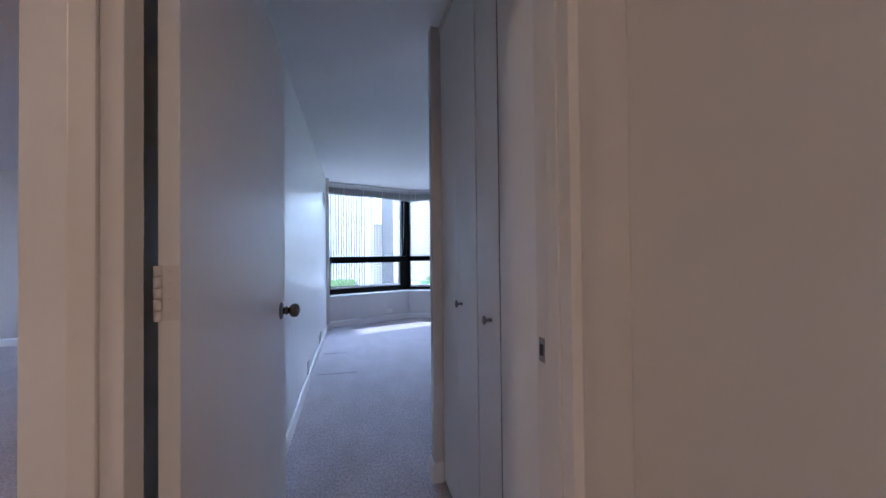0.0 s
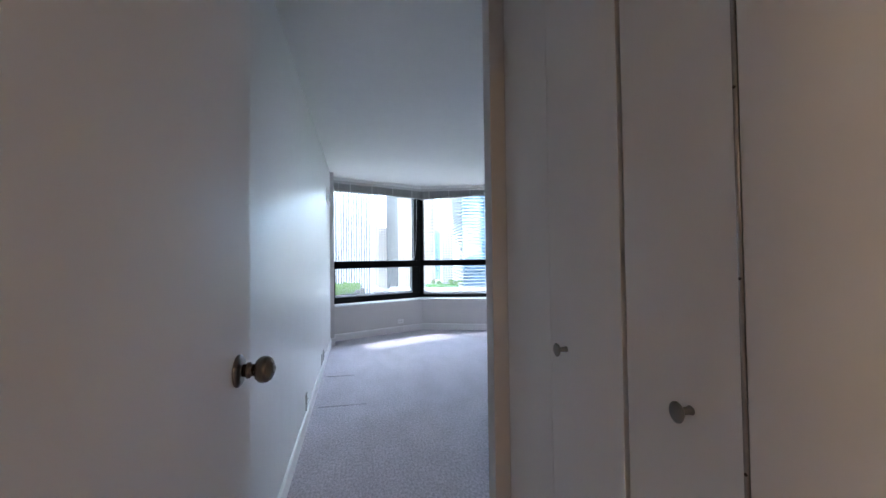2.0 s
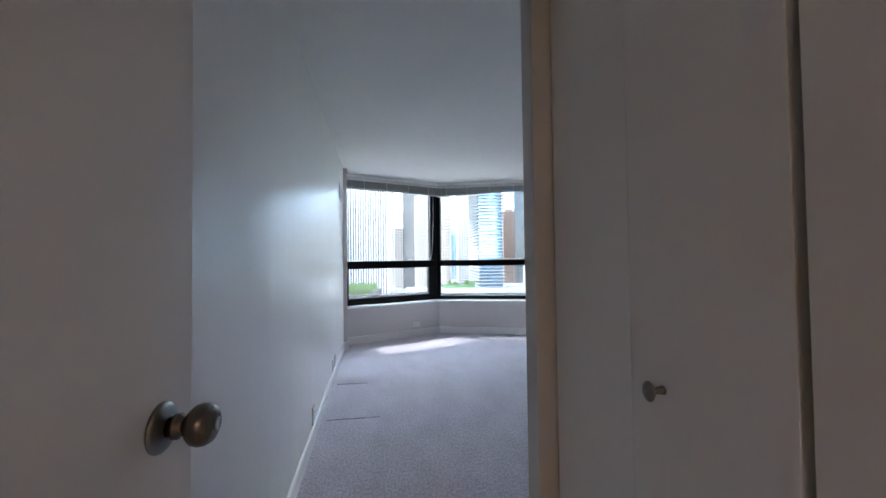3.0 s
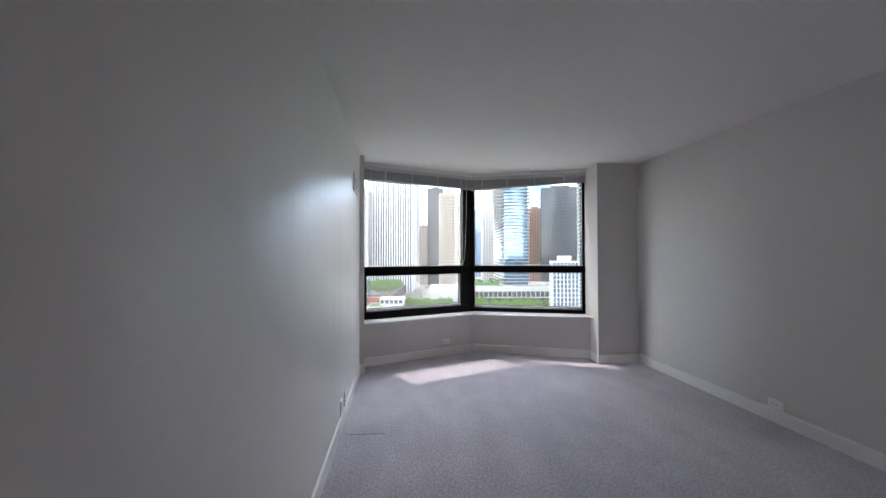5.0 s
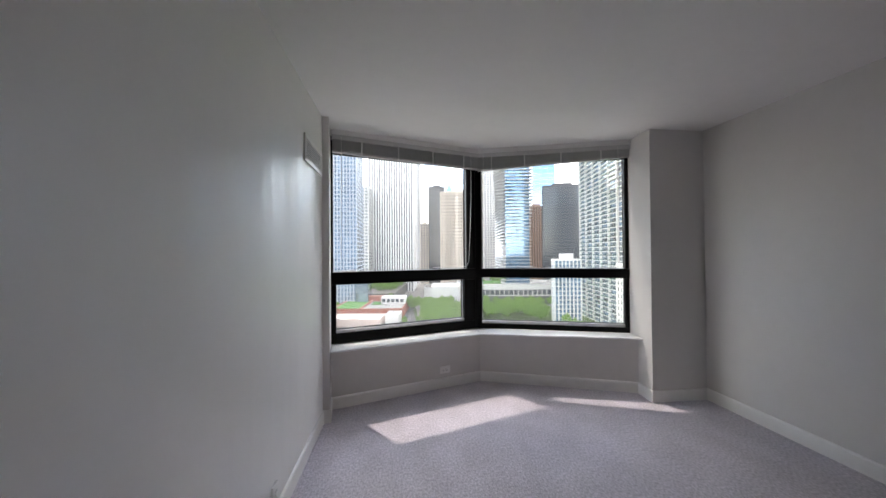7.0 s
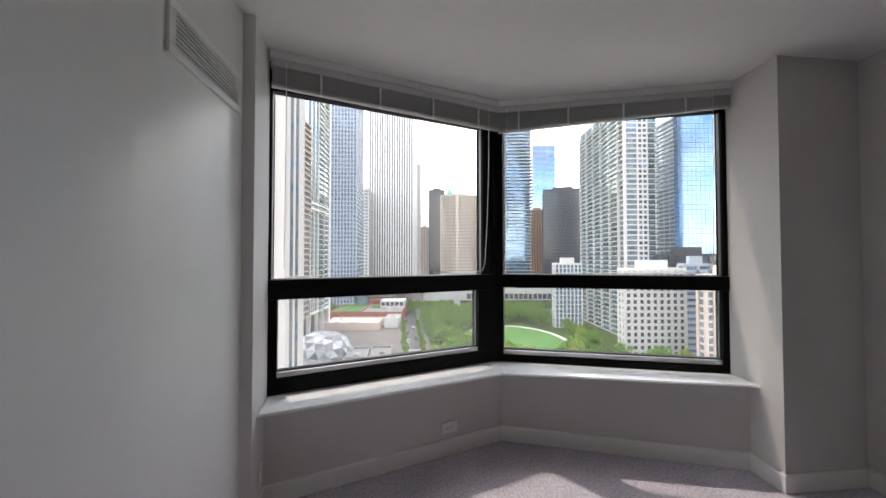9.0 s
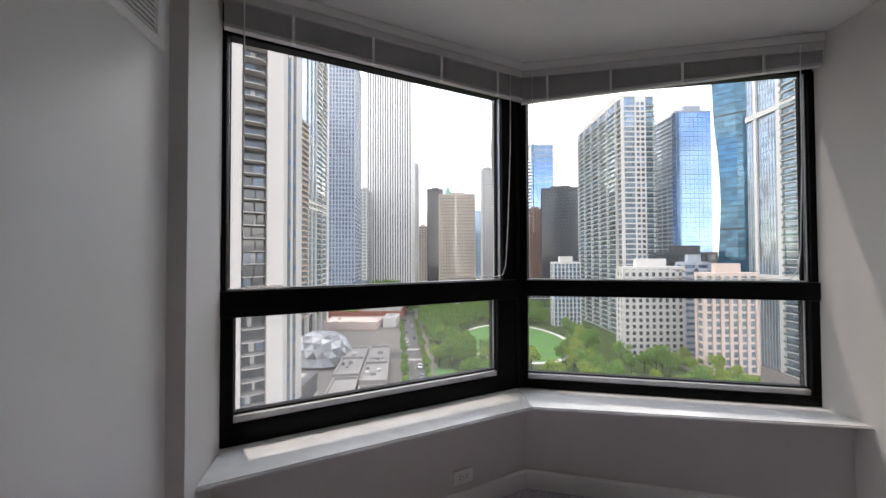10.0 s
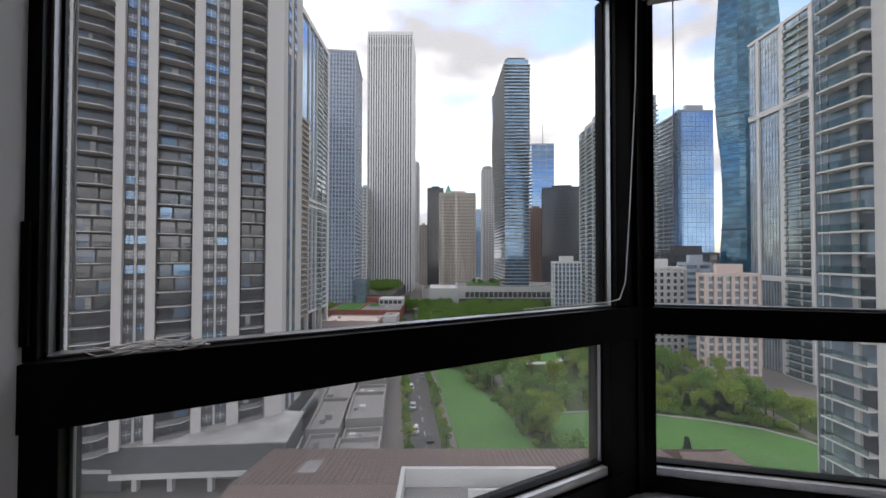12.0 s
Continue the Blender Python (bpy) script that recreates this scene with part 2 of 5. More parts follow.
# ---- building tools ----
def add_box(bm, x0, x1, y0, y1, z0, z1, m=None, bevel=0.0):
    made = bmesh.ops.create_cube(bm, size=1.0)["verts"]
    bmesh.ops.transform(bm, matrix=Matrix.Translation(((x0 + x1) / 2, (y0 + y1) / 2, (z0 + z1) / 2)) @ Matrix.Diagonal((x1 - x0, y1 - y0, z1 - z0, 1)), verts=made)
    if bevel:
        es = list({e for v in made for e in v.link_edges})
        out = bmesh.ops.bevel(bm, geom=es, offset=bevel, segments=2, profile=0.7, affect="EDGES")
        made = list({v for f in out["faces"] for v in f.verts} | {v for v in made if v.is_valid})
    if m is not None:
        bmesh.ops.transform(bm, matrix=m, verts=[v for v in made if v.is_valid])
    return made


def box(x0, x1, y0, y1, z0, z1, m=None, bevel=0.0):
    bm = bmesh.new()
    add_box(bm, x0, x1, y0, y1, z0, z1, m, bevel)
    return bm


def add_prism(bm, points, z0, z1):
    """A solid on a plan of corner points (counter-clockwise)."""
    low = [bm.verts.new((x, y, z0)) for x, y in points]
    high = [bm.verts.new((x, y, z1)) for x, y in points]
    n = len(points)
    for i in range(n):
        bm.faces.new((low[i], low[(i + 1) % n], high[(i + 1) % n], high[i]))
    bm.faces.new(list(reversed(low)))
    bm.faces.new(high)
    return bm


def add_lathe(bm, profile, m=None, segments=24):
    """Turns (radius, height) pairs round z."""
    rings = []
    for r, z in profile:
        rings.append([bm.verts.new((r * math.cos(2 * math.pi * i / segments), r * math.sin(2 * math.pi * i / segments), z)) for i in range(segments)])
    for a, b in zip(rings, rings[1:]):
        for i in range(segments):
            bm.faces.new((a[i], a[(i + 1) % segments], b[(i + 1) % segments], b[i])).smooth = True
    bm.faces.new(list(reversed(rings[0])))
    bm.faces.new(rings[-1])
    if m is not None:
        bmesh.ops.transform(bm, matrix=m, verts=[v for r in rings for v in r])
    return bm


def add_tube(bm, points, radius, segments=8):
    """A round cord or bar along points."""
    pts = [Vector(p) for p in points]
    rings = []
    for i, p in enumerate(pts):
        d = (pts[min(i + 1, len(pts) - 1)] - pts[max(i - 1, 0)]).normalized()
        side = d.cross(Vector((0.31, 0.52, 0.79))).normalized()
        up = d.cross(side)
        rings.append([bm.verts.new(p + radius * (math.cos(2 * math.pi * k / segments) * side + math.sin(2 * math.pi * k / segments) * up)) for k in range(segments)])
    for a, b in zip(rings, rings[1:]):
        for k in range(segments):
            bm.faces.new((a[k], a[(k + 1) % segments], b[(k + 1) % segments], b[k])).smooth = True
    bm.faces.new(list(reversed(rings[0])))
    bm.faces.new(rings[-1])
    return bm


def mesh_of(name, bm, mat):
    me = bpy.data.meshes.new(name)
    bmesh.ops.recalc_face_normals(bm, faces=bm.faces)
    bm.to_mesh(me)
    bm.free()
    me.materials.append(mat)
    return me


def part(name, bm, mat, parent=None, label=""):
    ob = new(name, mesh_of(name, bm, mat))
    if parent is not None:
        ob.parent = parent
    return tagged(ob, label)


def piece(name, me, parent, m):
    """One of many alike pieces, on shared mesh data, at pose m in its parent's space."""
    ob = new(name, me)
    ob.parent = parent
    ob.matrix_basis = m
    return ob


def thing(name, label, category, m=None, group="", kind=""):
    ob = new(name)
    ob.empty_display_size = 0.1
    if m is not None:
        ob.matrix_world = m
    return tagged(ob, label, category, group, kind)


def structure(name, bm, mat, label, category):
    return tagged(part(name, bm, mat), label, category, "", "structure")


# ---- the rooms ----
H = 2.44                       # ceiling
RX = 3.37                      # far side wall of the bedroom
BAY_L, BAY_M, BAY_R = Vector((0.014, 7.161)), Vector((1.44, 7.68)), Vector((2.86, 7.145))
DOOR_Y0, DOOR_Y1 = 1.60, 1.745  # the wall with the bedroom door
CLOSET_X, CLOSET_END = 0.875, 2.785

structure("floor", box(-7.5, 3.9, -2.6, 7.36, -0.25, 0.0), CARPET, "grey-violet cut-pile carpet over the whole floor", "floor")
bm = bmesh.new()
add_box(bm, -7.5, 3.9, -2.6, 6.93, H, H + 0.2)
add_box(bm, -7.5, -0.09, 6.93, 7.36, H, H + 0.2)
add_prism(bm, [(-0.09, 6.93), (3.6, 6.93), (3.6, 7.32), (2.9, 7.36), (1.44, 7.90), (-0.02, 7.38), (-0.09, 7.38)], H, H + 0.2)
structure("ceiling", bm, CEIL, "off-white painted plaster ceiling", "ceiling")
structure("wall_west", box(-0.09, 0.0, DOOR_Y0 + 0.002, 7.25, 0, H), WALL, "glossy off-white painted bedroom wall", "wall")
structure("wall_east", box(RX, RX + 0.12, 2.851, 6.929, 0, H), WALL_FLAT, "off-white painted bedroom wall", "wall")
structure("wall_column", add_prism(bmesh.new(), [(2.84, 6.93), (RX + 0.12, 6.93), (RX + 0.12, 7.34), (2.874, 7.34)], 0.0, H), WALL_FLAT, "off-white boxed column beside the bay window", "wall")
structure("wall_pilaster", add_prism(bmesh.new(), [(0.0, 6.91), (0.052, 6.92), (0.003, 7.249), (0.0, 7.249)], 0, H), WALL_FLAT, "narrow off-white painted pilaster", "wall")
# closet block: its end pier, back wall towards the bedroom and the space behind the doors
structure("wall_pier", box(0.824, 0.99, CLOSET_END, 2.85, 0, H), WALL_FLAT, "off-white wall end beside the closet", "wall")
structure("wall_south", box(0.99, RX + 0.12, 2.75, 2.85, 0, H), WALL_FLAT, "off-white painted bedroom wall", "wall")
structure("wall_closet_back", box(1.55, 1.65, 1.60, 2.75, 0, H), WALL_FLAT, "plain closet back wall", "wall")
# wall with the door, on both sides of the frame, and over it
bm = bmesh.new()
add_box(bm, 0.885, 1.65, DOOR_Y0, DOOR_Y1 - 0.005, 0, H)
add_box(bm, -0.085, 0.885, DOOR_Y0 + 0.004, DOOR_Y1 - 0.02, 2.10, H)
structure("wall_door", bm, WALL_FLAT, "off-white wall with the bedroom door opening", "wall")
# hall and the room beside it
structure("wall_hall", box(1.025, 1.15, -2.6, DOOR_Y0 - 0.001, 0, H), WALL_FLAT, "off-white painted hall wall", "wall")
structure("wall_hall_back", box(-7.5, 1.15, -2.6, -2.5, 0, H), WALL_FLAT, "plain hall end wall", "wall")
structure("wall_living_north", box(-7.5, -0.091, 7.2, 7.35, 0, H), WALL_FLAT, "grey-white living room wall", "wall")
bm = bmesh.new()
add_box(bm, -6.6, -6.45, -2.5, 7.2, 0, 0.5)
add_box(bm, -6.6, -6.45, -2.5, 7.2, 2.3, H)
# opening added out of view so that daylight reaches the living room
for y0, y1 in ((-2.5, 4.9), (5.9, 7.2)):
    add_box(bm, -6.6, -6.45, y0, y1, 0.5, 2.3)
structure("wall_living_west", bm, WALL_FLAT, "unseen living room wall with an opening added for daylight", "wall")

bm = bmesh.new()
add_prism(bm, [(0.5, 7.361), (2.35, 7.361), (1.44, 7.72)], -0.25, 0.0)
structure("floor_bay", bm, CARPET, "grey-violet cut-pile carpet in the bay", "floor")
# baseboards: a board with a bevelled upper edge along each wall foot
def baseboard(name, a, b, inward):
    """Board from a to b on the plan; inward points into the room."""
    a, b, n = Vector(a), Vector(b), Vector(inward).normalized()
    bm = bmesh.new()
    prof = [(0, 0), (0.013, 0), (0.013, 0.090), (0.008, 0.100), (0, 0.103)]
    ends = [[bm.verts.new((p.x + n.x * d, p.y + n.y * d, z)) for d, z in prof] for p in (a, b)]
    k = len(prof)
    for i in range(k):
        bm.faces.new((ends[0][i], ends[0][(i + 1) % k], ends[1][(i + 1) % k], ends[1][i]))
    bm.faces.new(ends[0])
    bm.faces.new(list(reversed(ends[1])))
    return structure(name, bm, TRIM, "white painted wooden baseboard", "baseboard")

NL = Vector((BAY_M.y - BAY_L.y, -(BAY_M.x - BAY_L.x))).normalized()
NR = Vector((BAY_R.y - BAY_M.y, -(BAY_R.x - BAY_M.x))).normalized()
baseboard("baseboard_west", (0, 2.6), (0, 6.897), (1, 0))
baseboard("baseboard_pilaster_front", (0, 6.91), (0.063, 6.92), (0.19, -1))
baseboard("baseboard_pilaster", (0.0535, 6.909), (0.016, 7.165), (1, 0.15))
baseboard("baseboard_bay_left", BAY_L, BAY_M, NL)
baseboard("baseboard_bay_right", BAY_M, BAY_R, NR)
baseboard("baseboard_column_side", (2.860, 7.15), (2.839, 6.918), (-1, 0.09))
baseboard("baseboard_column", (2.828, 6.93), (RX, 6.93), (0, -1))
baseboard("baseboard_east", (RX, 6.93), (RX, 2.85), (-1, 0))
baseboard("baseboard_south", (RX, 2.85), (0.811, 2.85), (0, 1))
baseboard("baseboard_pier", (0.824, 2.863), (0.824, CLOSET_END - 0.013), (-1, 0))
baseboard("baseboard_pier_end", (0.824, CLOSET_END), (0.872, CLOSET_END), (0, -1))
baseboard("baseboard_living", (-6.45, 7.2), (-0.09, 7.2), (0, -1))
baseboard("baseboard_hall", (1.025, -2.5), (1.025, 1.6), (-1, 0))

# walls under the bay windows, out to the facade
for name, a, b, n in (("wall_bay_left", BAY_L, BAY_M, NL), ("wall_bay_right", BAY_M, BAY_R, NR)):
    o = -n * 0.26
    bm = bmesh.new()
    pts = [(a.x, a.y), (b.x, b.y), (b.x + (0 if b is BAY_M else o.x), b.y + 0.277), (a.x + (0 if a is BAY_M else o.x), a.y + 0.277)]
    add_prism(bm, pts, 0, 0.520)
    structure(name, bm, WALL_FLAT, "off-white painted wall under the bay window", "wall")
# header over the windows
for name, a, b in (("wall_header_left", BAY_L, BAY_M), ("wall_header_right", BAY_M, BAY_R)):
    bm = bmesh.new()
    add_prism(bm, [(a.x, a.y + 0.19), (b.x, b.y + 0.19), (b.x, b.y + 0.22), (a.x, a.y + 0.22)], 2.40, H)
    structure(name, bm, BLACK, "dark facade header over the bay window", "wall")
# marble sills with a rounded nose, mitred at the corner
for name, pts in (("sill_left", [(0.042, 7.001), (1.4036, 7.474), (1.4186, 7.85), (0.004, 7.33)]), ("sill_right", [(1.4064, 7.474), (2.853, 7.068), (2.876, 7.40), (1.4214, 7.85)])):
    bm = bmesh.new()
    add_prism(bm, pts, 0.521, 0.535)
    es = [e for e in bm.edges if all(v.co.z > 0.53 for v in e.verts) and all(min((v.co.xy - Vector(q)).length for q in pts[:2]) < 1e-3 for v in e.verts)]
    bmesh.ops.bevel(bm, geom=es, offset=0.006, segments=3, affect="EDGES")
    structure(name, bm, SILL, "pale veined marble window sill", "window sill")


# ---- bay windows ----
def bay_window(name, a, b, up, down, label, head, rail, low, dusty):
    """Black aluminium window between plan points a and b: fixed upper light, low vent light, members, beads, panes.
    up and down: the ends of the two glass lights along the window."""
    a3 = Vector((a.x, a.y, 0))
    d = (b - a).normalized()
    length = (b - a).length
    m = Matrix.Translation(a3) @ Matrix.Rotation(math.atan2(d.y, d.x), 4, "Z")
    w = thing(name, label, "window", m, "bay windows", "structure")
    u0, u1 = up
    v0, v1 = down
    r0, r1 = rail
    def member(nm, x0, x1, z0, z1, y0=0.0, y1=0.09, mat=BLACK, note=""):
        return part(nm, box(x0, x1, y0, y1, z0, z1, None, min(0.003, (x1 - x0) * 0.3)), mat, w, note)
    member("bottom_member", 0, length, 0.537, low - 0.035)
    member("meeting_rail", 0.001, length - 0.001, r0, r1, -0.006, 0.088)
    member("head_member", 0, length, head + 0.045, H - 0.003, -0.002, 0.07)
    member("head_stop", 0.001, length - 0.001, head, head + 0.044, 0.012, 0.07)
    member("side_member", 0, u0 - 0.001, r1 + 0.001, head - 0.001, 0.004, 0.09)
    member("side_member", u1 + 0.001, length, r1 + 0.001, head - 0.001, 0.004, 0.09)
    # vent sash: stiles set back a little behind the rail
    member("sash_stile", 0, v0, low - 0.034, r0 - 0.001, 0.0, 0.09)
    member("sash_stile", v1, length, low - 0.034, r0 - 0.001, 0.0, 0.09)
    member("sash_edge", v0 + 0.001, v0 + 0.007, low, r0 - 0.001, 0.034, 0.046, GASKET, "bright edge of the sash")
    member("sash_edge", v1 - 0.007, v1 - 0.001, low, r0 - 0.001, 0.034, 0.046, GASKET, "bright edge of the sash")
    member("sash_rail", v0 + 0.001, v1 - 0.001, low - 0.034, low - 0.006, 0.010, 0.08, SASH, "worn aluminium sash rail")
    member("gasket", v0 + 0.001, v1 - 0.001, low - 0.005, low + 0.002, 0.03, 0.07)
    # upper light: bright beads inside a black gasket
    member("bead", u0 + 0.003, u1 - 0.003, r1 + 0.001, r1 + 0.007, 0.02, 0.05, GASKET, "bright aluminium glazing bead")
    for x, q in ((u0 + 0.001, 1), (u1 - 0.006, -1)):
        member("bead", x, x + 0.005, r1 + 0.008, head - 0.002, 0.022, 0.046, GASKET, "bright aluminium glazing bead")
        member("gasket", x + q * 0.007 - 0.002, x + q * 0.007 + 0.003, r1 + 0.008, head - 0.002, 0.044, 0.056)
    for x0, x1, z0, z1 in ((v0, v1, low, r0), (u0, u1, r1 + 0.003, head)):
        p = part("pane", box(x0, x1, 0.052, 0.054, z0, z1), GLASS if z0 > 1 else dusty, w, "clear window glass" if z0 > 1 else "dusty window glass")
        p.visible_shadow = False
    return w, m, length


win_l, ml, len_l = bay_window("window_1", Vector((0.0, 7.245)), Vector((1.44, 7.75)), (0.022, 1.402), (0.050, 1.364), "black aluminium bay window with a low vent light", 2.243, (1.062, 1.172), 0.660, GLASS_DUSTY)
win_r, mr, len_r = bay_window("window_2", Vector((1.44, 7.75)), Vector((2.883, 7.2775)), (0.042, 1.474), (0.042, 1.466), "black aluminium bay window beside the column", 2.272, (1.077, 1.170), 0.622, GLASS_FILM)
part("sash_stop", box(0.004, 0.014, -0.006, 0.003, 1.20, 1.40, None, 0.002), BLACK, win_l)
bm = bmesh.new()
add_prism(bm, [(1.412, 7.734), (1.44, 7.744), (1.468, 7.735), (1.478, 7.87), (1.395, 7.87)], 0.537, H)
structure("window_corner_post", bm, BLACK, "black aluminium corner post between the bay windows", "window frame")


def blind(label, m, length, cords, tapes, low, lift):
    """Raised mini blind: head rail, stacked slats, bottom rail, ladder tapes, hanging cords. It hangs lift higher at its far end."""
    b = thing("mini_blind", label, "blind", m, "raised blinds on the bay windows")
    u0, u1 = 0.008, length - 0.012
    mid, run = (u0 + u1) / 2, u1 - u0
    part("head_rail", box(u0, u1, -0.064, -0.018, 2.348, 2.390, None, 0.003), BLIND_RAIL, b)
    # added board in ceiling paint, so the ceiling seems to come down lower
    part("mounting_board", box(u0 - 0.006, u1 + 0.006, -0.060, -0.004, 2.394, H - 0.002, None, 0.002), CEIL, b, "added filler over the blind in place of lower ceiling")
    slat = mesh_of("slat", box(-run / 2 + 0.006, run / 2 - 0.006, -0.0125, 0.0125, -0.0007, 0.0007), BLIND)
    count = 34
    for k in range(count):
        f = k / (count - 1)
        z0, z1 = low + 0.018 + f * (2.344 - low - 0.018), low + lift + 0.018 + f * (2.344 - low - lift - 0.018)
        piece("slat", slat, b, pose(mid, -0.042 + random.uniform(-0.0015, 0.0015), (z0 + z1) / 2, random.uniform(-4, 4), -math.degrees(math.atan2(z1 - z0, run)), random.uniform(-0.1, 0.1)))
    slope = pose(mid, 0, low + lift / 2, 0, -math.degrees(math.atan2(lift, run)))
    part("bottom_rail", box(-run / 2 + 0.004, run / 2 - 0.004, -0.058, -0.026, 0, 0.016, slope, 0.004), BLIND_RAIL, b)
    for u in tapes:
        bm = bmesh.new()
        foot = low + lift * (u - u0) / run
        add_box(bm, u - 0.006, u + 0.006, -0.0645, -0.0595, foot + 0.002, 2.350, None, 0.001)
        part("ladder_tape", bm, CORD, b)
        part("clip", box(u - 0.009, u + 0.009, -0.066, -0.05, foot - 0.005, foot + 0.005, None, 0.002), CORD, b)
    for pts in cords:
        part("cord", add_tube(bmesh.new(), pts, 0.0022), CORD, b)
    return b


blind("raised grey aluminium mini blind under the ceiling", ml, len_l,
      [[(0.085, -0.07, 2.375), (0.087, -0.07, 2.0), (0.085, -0.06, 1.5), (0.083, -0.05, 1.26)],
       [(1.412, -0.07, 2.36), (1.414, -0.06, 1.9), (1.410, -0.04, 1.5), (1.400, -0.03, 1.26), (1.385, -0.02, 1.205), (1.34, -0.012, 1.196), (1.0, -0.012, 1.196)]],
      (0.27, 0.62, 0.98, 1.33), 2.236, -0.018)
blind("raised grey aluminium mini blind next to the column", mr, len_r,
      [[(0.075, -0.07, 2.375), (0.076, -0.07, 2.0), (0.077, -0.065, 1.45)],
       [(1.395, -0.07, 2.375), (1.398, -0.06, 1.8), (1.405, -0.03, 1.35), (1.400, -0.02, 1.24), (1.37, -0.012, 1.188), (0.7, -0.012, 1.188)]],
      (0.16, 0.50, 0.86, 1.24), 2.204, 0.066)
# slack loop of cord on the meeting rail
bm = bmesh.new()
pts = [(0.12 + 0.055 * math.sin(i * 0.55) + 0.0016 * i, -0.004 + 0.012 * math.cos(i * 0.8), 1.175 + 0.004 * (1 + math.sin(i * 1.7)) + 0.012 * max(0, math.sin(i * 0.37))) for i in range(60)]
add_tube(bm, pts, 0.0015, 6)
loop = tagged(part("blind_cord", bm, CORD), "tangled white blind cord on the window rail", "cord")
loop.matrix_world = ml


# ---- bedroom fittings ----
def outlet(label, m, horizontal=True):
    """Duplex outlet; local x along the wall, y out of the wall, z up; centre at the origin."""
    o = thing("wall_outlet", label, "outlet", m, "wall outlets")
    w, h = (0.057, 0.035) if horizontal else (0.035, 0.057)
    part("cover_plate", box(-w, w, 0, 0.011, -h, h, None, 0.003), PLASTIC, o)
    for s in (-1, 1):
        c = (s * 0.02, 0) if horizontal else (0, s * 0.02)
        part("receptacle", box(c[0] - 0.0145, c[0] + 0.0145, 0.009, 0.0135, c[1] - 0.0145, c[1] + 0.0145, None, 0.002), PLASTIC, o)
        for k in (-1, 1):
            q = (c[0] + (0.002 if horizontal else k * 0.006), c[1] + (k * 0.006 if horizontal else 0.003))
            e = (0.0045, 0.0013) if horizontal else (0.0013, 0.0045)
            part("slot", box(q[0] - e[0], q[0] + e[0], 0.0125, 0.0142, q[1] - e[1], q[1] + e[1]), SLOT, o)
    part("screw", add_lathe(bmesh.new(), [(0.003, 0), (0.003, 0.002), (0.001, 0.0026)], pose(0, 0.0105, 0, -90), 10), STEEL, o)
    return o


dl = math.degrees(math.atan2(BAY_M.y - BAY_L.y, BAY_M.x - BAY_L.x))
p = BAY_L + (BAY_M - BAY_L) * 0.727
outlet("white duplex outlet under the bay window", pose(p.x, p.y, 0.178, 0, 0, dl + 180))
outlet("white duplex outlet low on the glossy wall", pose(0, 4.45, 0.175, 0, 0, -90), False)
outlet("white duplex outlet further along the glossy wall", pose(0, 5.62, 0.168, 0, 0, -90), False)
outlet("small white cable outlet further along the glossy wall", pose(0, 5.80, 0.168, 0, 0, -90), False)
for x0, x1, y in ((0.05, 0.44, 4.745), (0.05, 0.34, 5.53)):
    bm = bmesh.new()
    add_tube(bm, [(x0, y + 0.012, 0.001), ((x0 + x1) / 2, y, 0.0022), (x1, y - 0.006, 0.001)], 0.0032, 6)
    structure("carpet_seam", bm, CARPET, "slightly raised seam in the carpet", "carpet seam")
outlet("white duplex outlet low on the side wall", pose(RX, 5.31, 0.145, 0, 0, 90))

# supply grille near the ceiling
vent = thing("wall_vent", "white painted metal air grille high on the wall", "vent", pose(0, 6.615, 2.037, 0, 0, -90))
# sheet toned grey to give the shade between the slats
part("backing", box(-0.22, 0.22, 0.001, 0.003, -0.06, 0.06), BLIND, vent, "grey sheet for the shade between the slats")
for nm, x0, x1, z0, z1 in (("frame_rail", -0.255, 0.255, 0.062, 0.09), ("frame_rail", -0.255, 0.255, -0.09, -0.062), ("frame_stile", -0.255, -0.222, -0.0615, 0.0615), ("frame_stile", 0.222, 0.255, -0.0615, 0.0615)):
    part(nm, box(x0, x1, 0, 0.012, z0, z1, None, 0.003), TRIM, vent)
for k in range(8):
    part("slat", box(-0.221, 0.221, -0.0008, 0.0008, -0.0078, 0.0078, pose(0, 0.0085, -0.053 + k * 0.0152, 24)), TRIM, vent)

# cable plate on the pilaster
plate = thing("blank_plate", "white painted blank plate low on the pilaster", "wall plate", pose(0.0295, 7.08, 0.20, 0, 0, -81.5))
part("cover", box(-0.035, 0.035, 0, 0.006, -0.057, 0.057, None, 0.002), PLASTIC, plate)
for s in (-1, 1):
    part("screw", add_lathe(bmesh.new(), [(0.003, 0), (0.003, 0.002), (0.001, 0.0026)], pose(0, 0.0055, s * 0.03, -90), 10), STEEL, plate)


# ---- bedroom door, frame, closet ----
# pressed steel frame: stepped jambs and head
bm = bmesh.new()
add_box(bm, -0.022, 0.016, DOOR_Y0 - 0.012, DOOR_Y0 + 0.02, 0, 2.10, None, 0.003)
add_box(bm, 0.0165, 0.050, DOOR_Y0 - 0.004, DOOR_Y0 + 0.055, 0, 2.07, None, 0.003)
structure("door_frame_hinge_side", bm, FRAME_PAINT, "cream painted steel door frame", "door frame")
bm = bmesh.new()
add_box(bm, 0.862, 0.888, DOOR_Y0 - 0.014, DOOR_Y0 + 0.03, 0, 2.10, None, 0.003)
add_box(bm, 0.858, 0.884, DOOR_Y0 + 0.031, DOOR_Y0 + 0.075, 0, 2.07, None, 0.003)
add_box(bm, 0.868, 0.884, DOOR_Y0 + 0.076, DOOR_Y1 + 0.004, 0, 2.07, None, 0.002)
structure("door_frame_latch_side", bm, FRAME_PAINT, "cream painted steel door frame with a strike plate", "door frame")
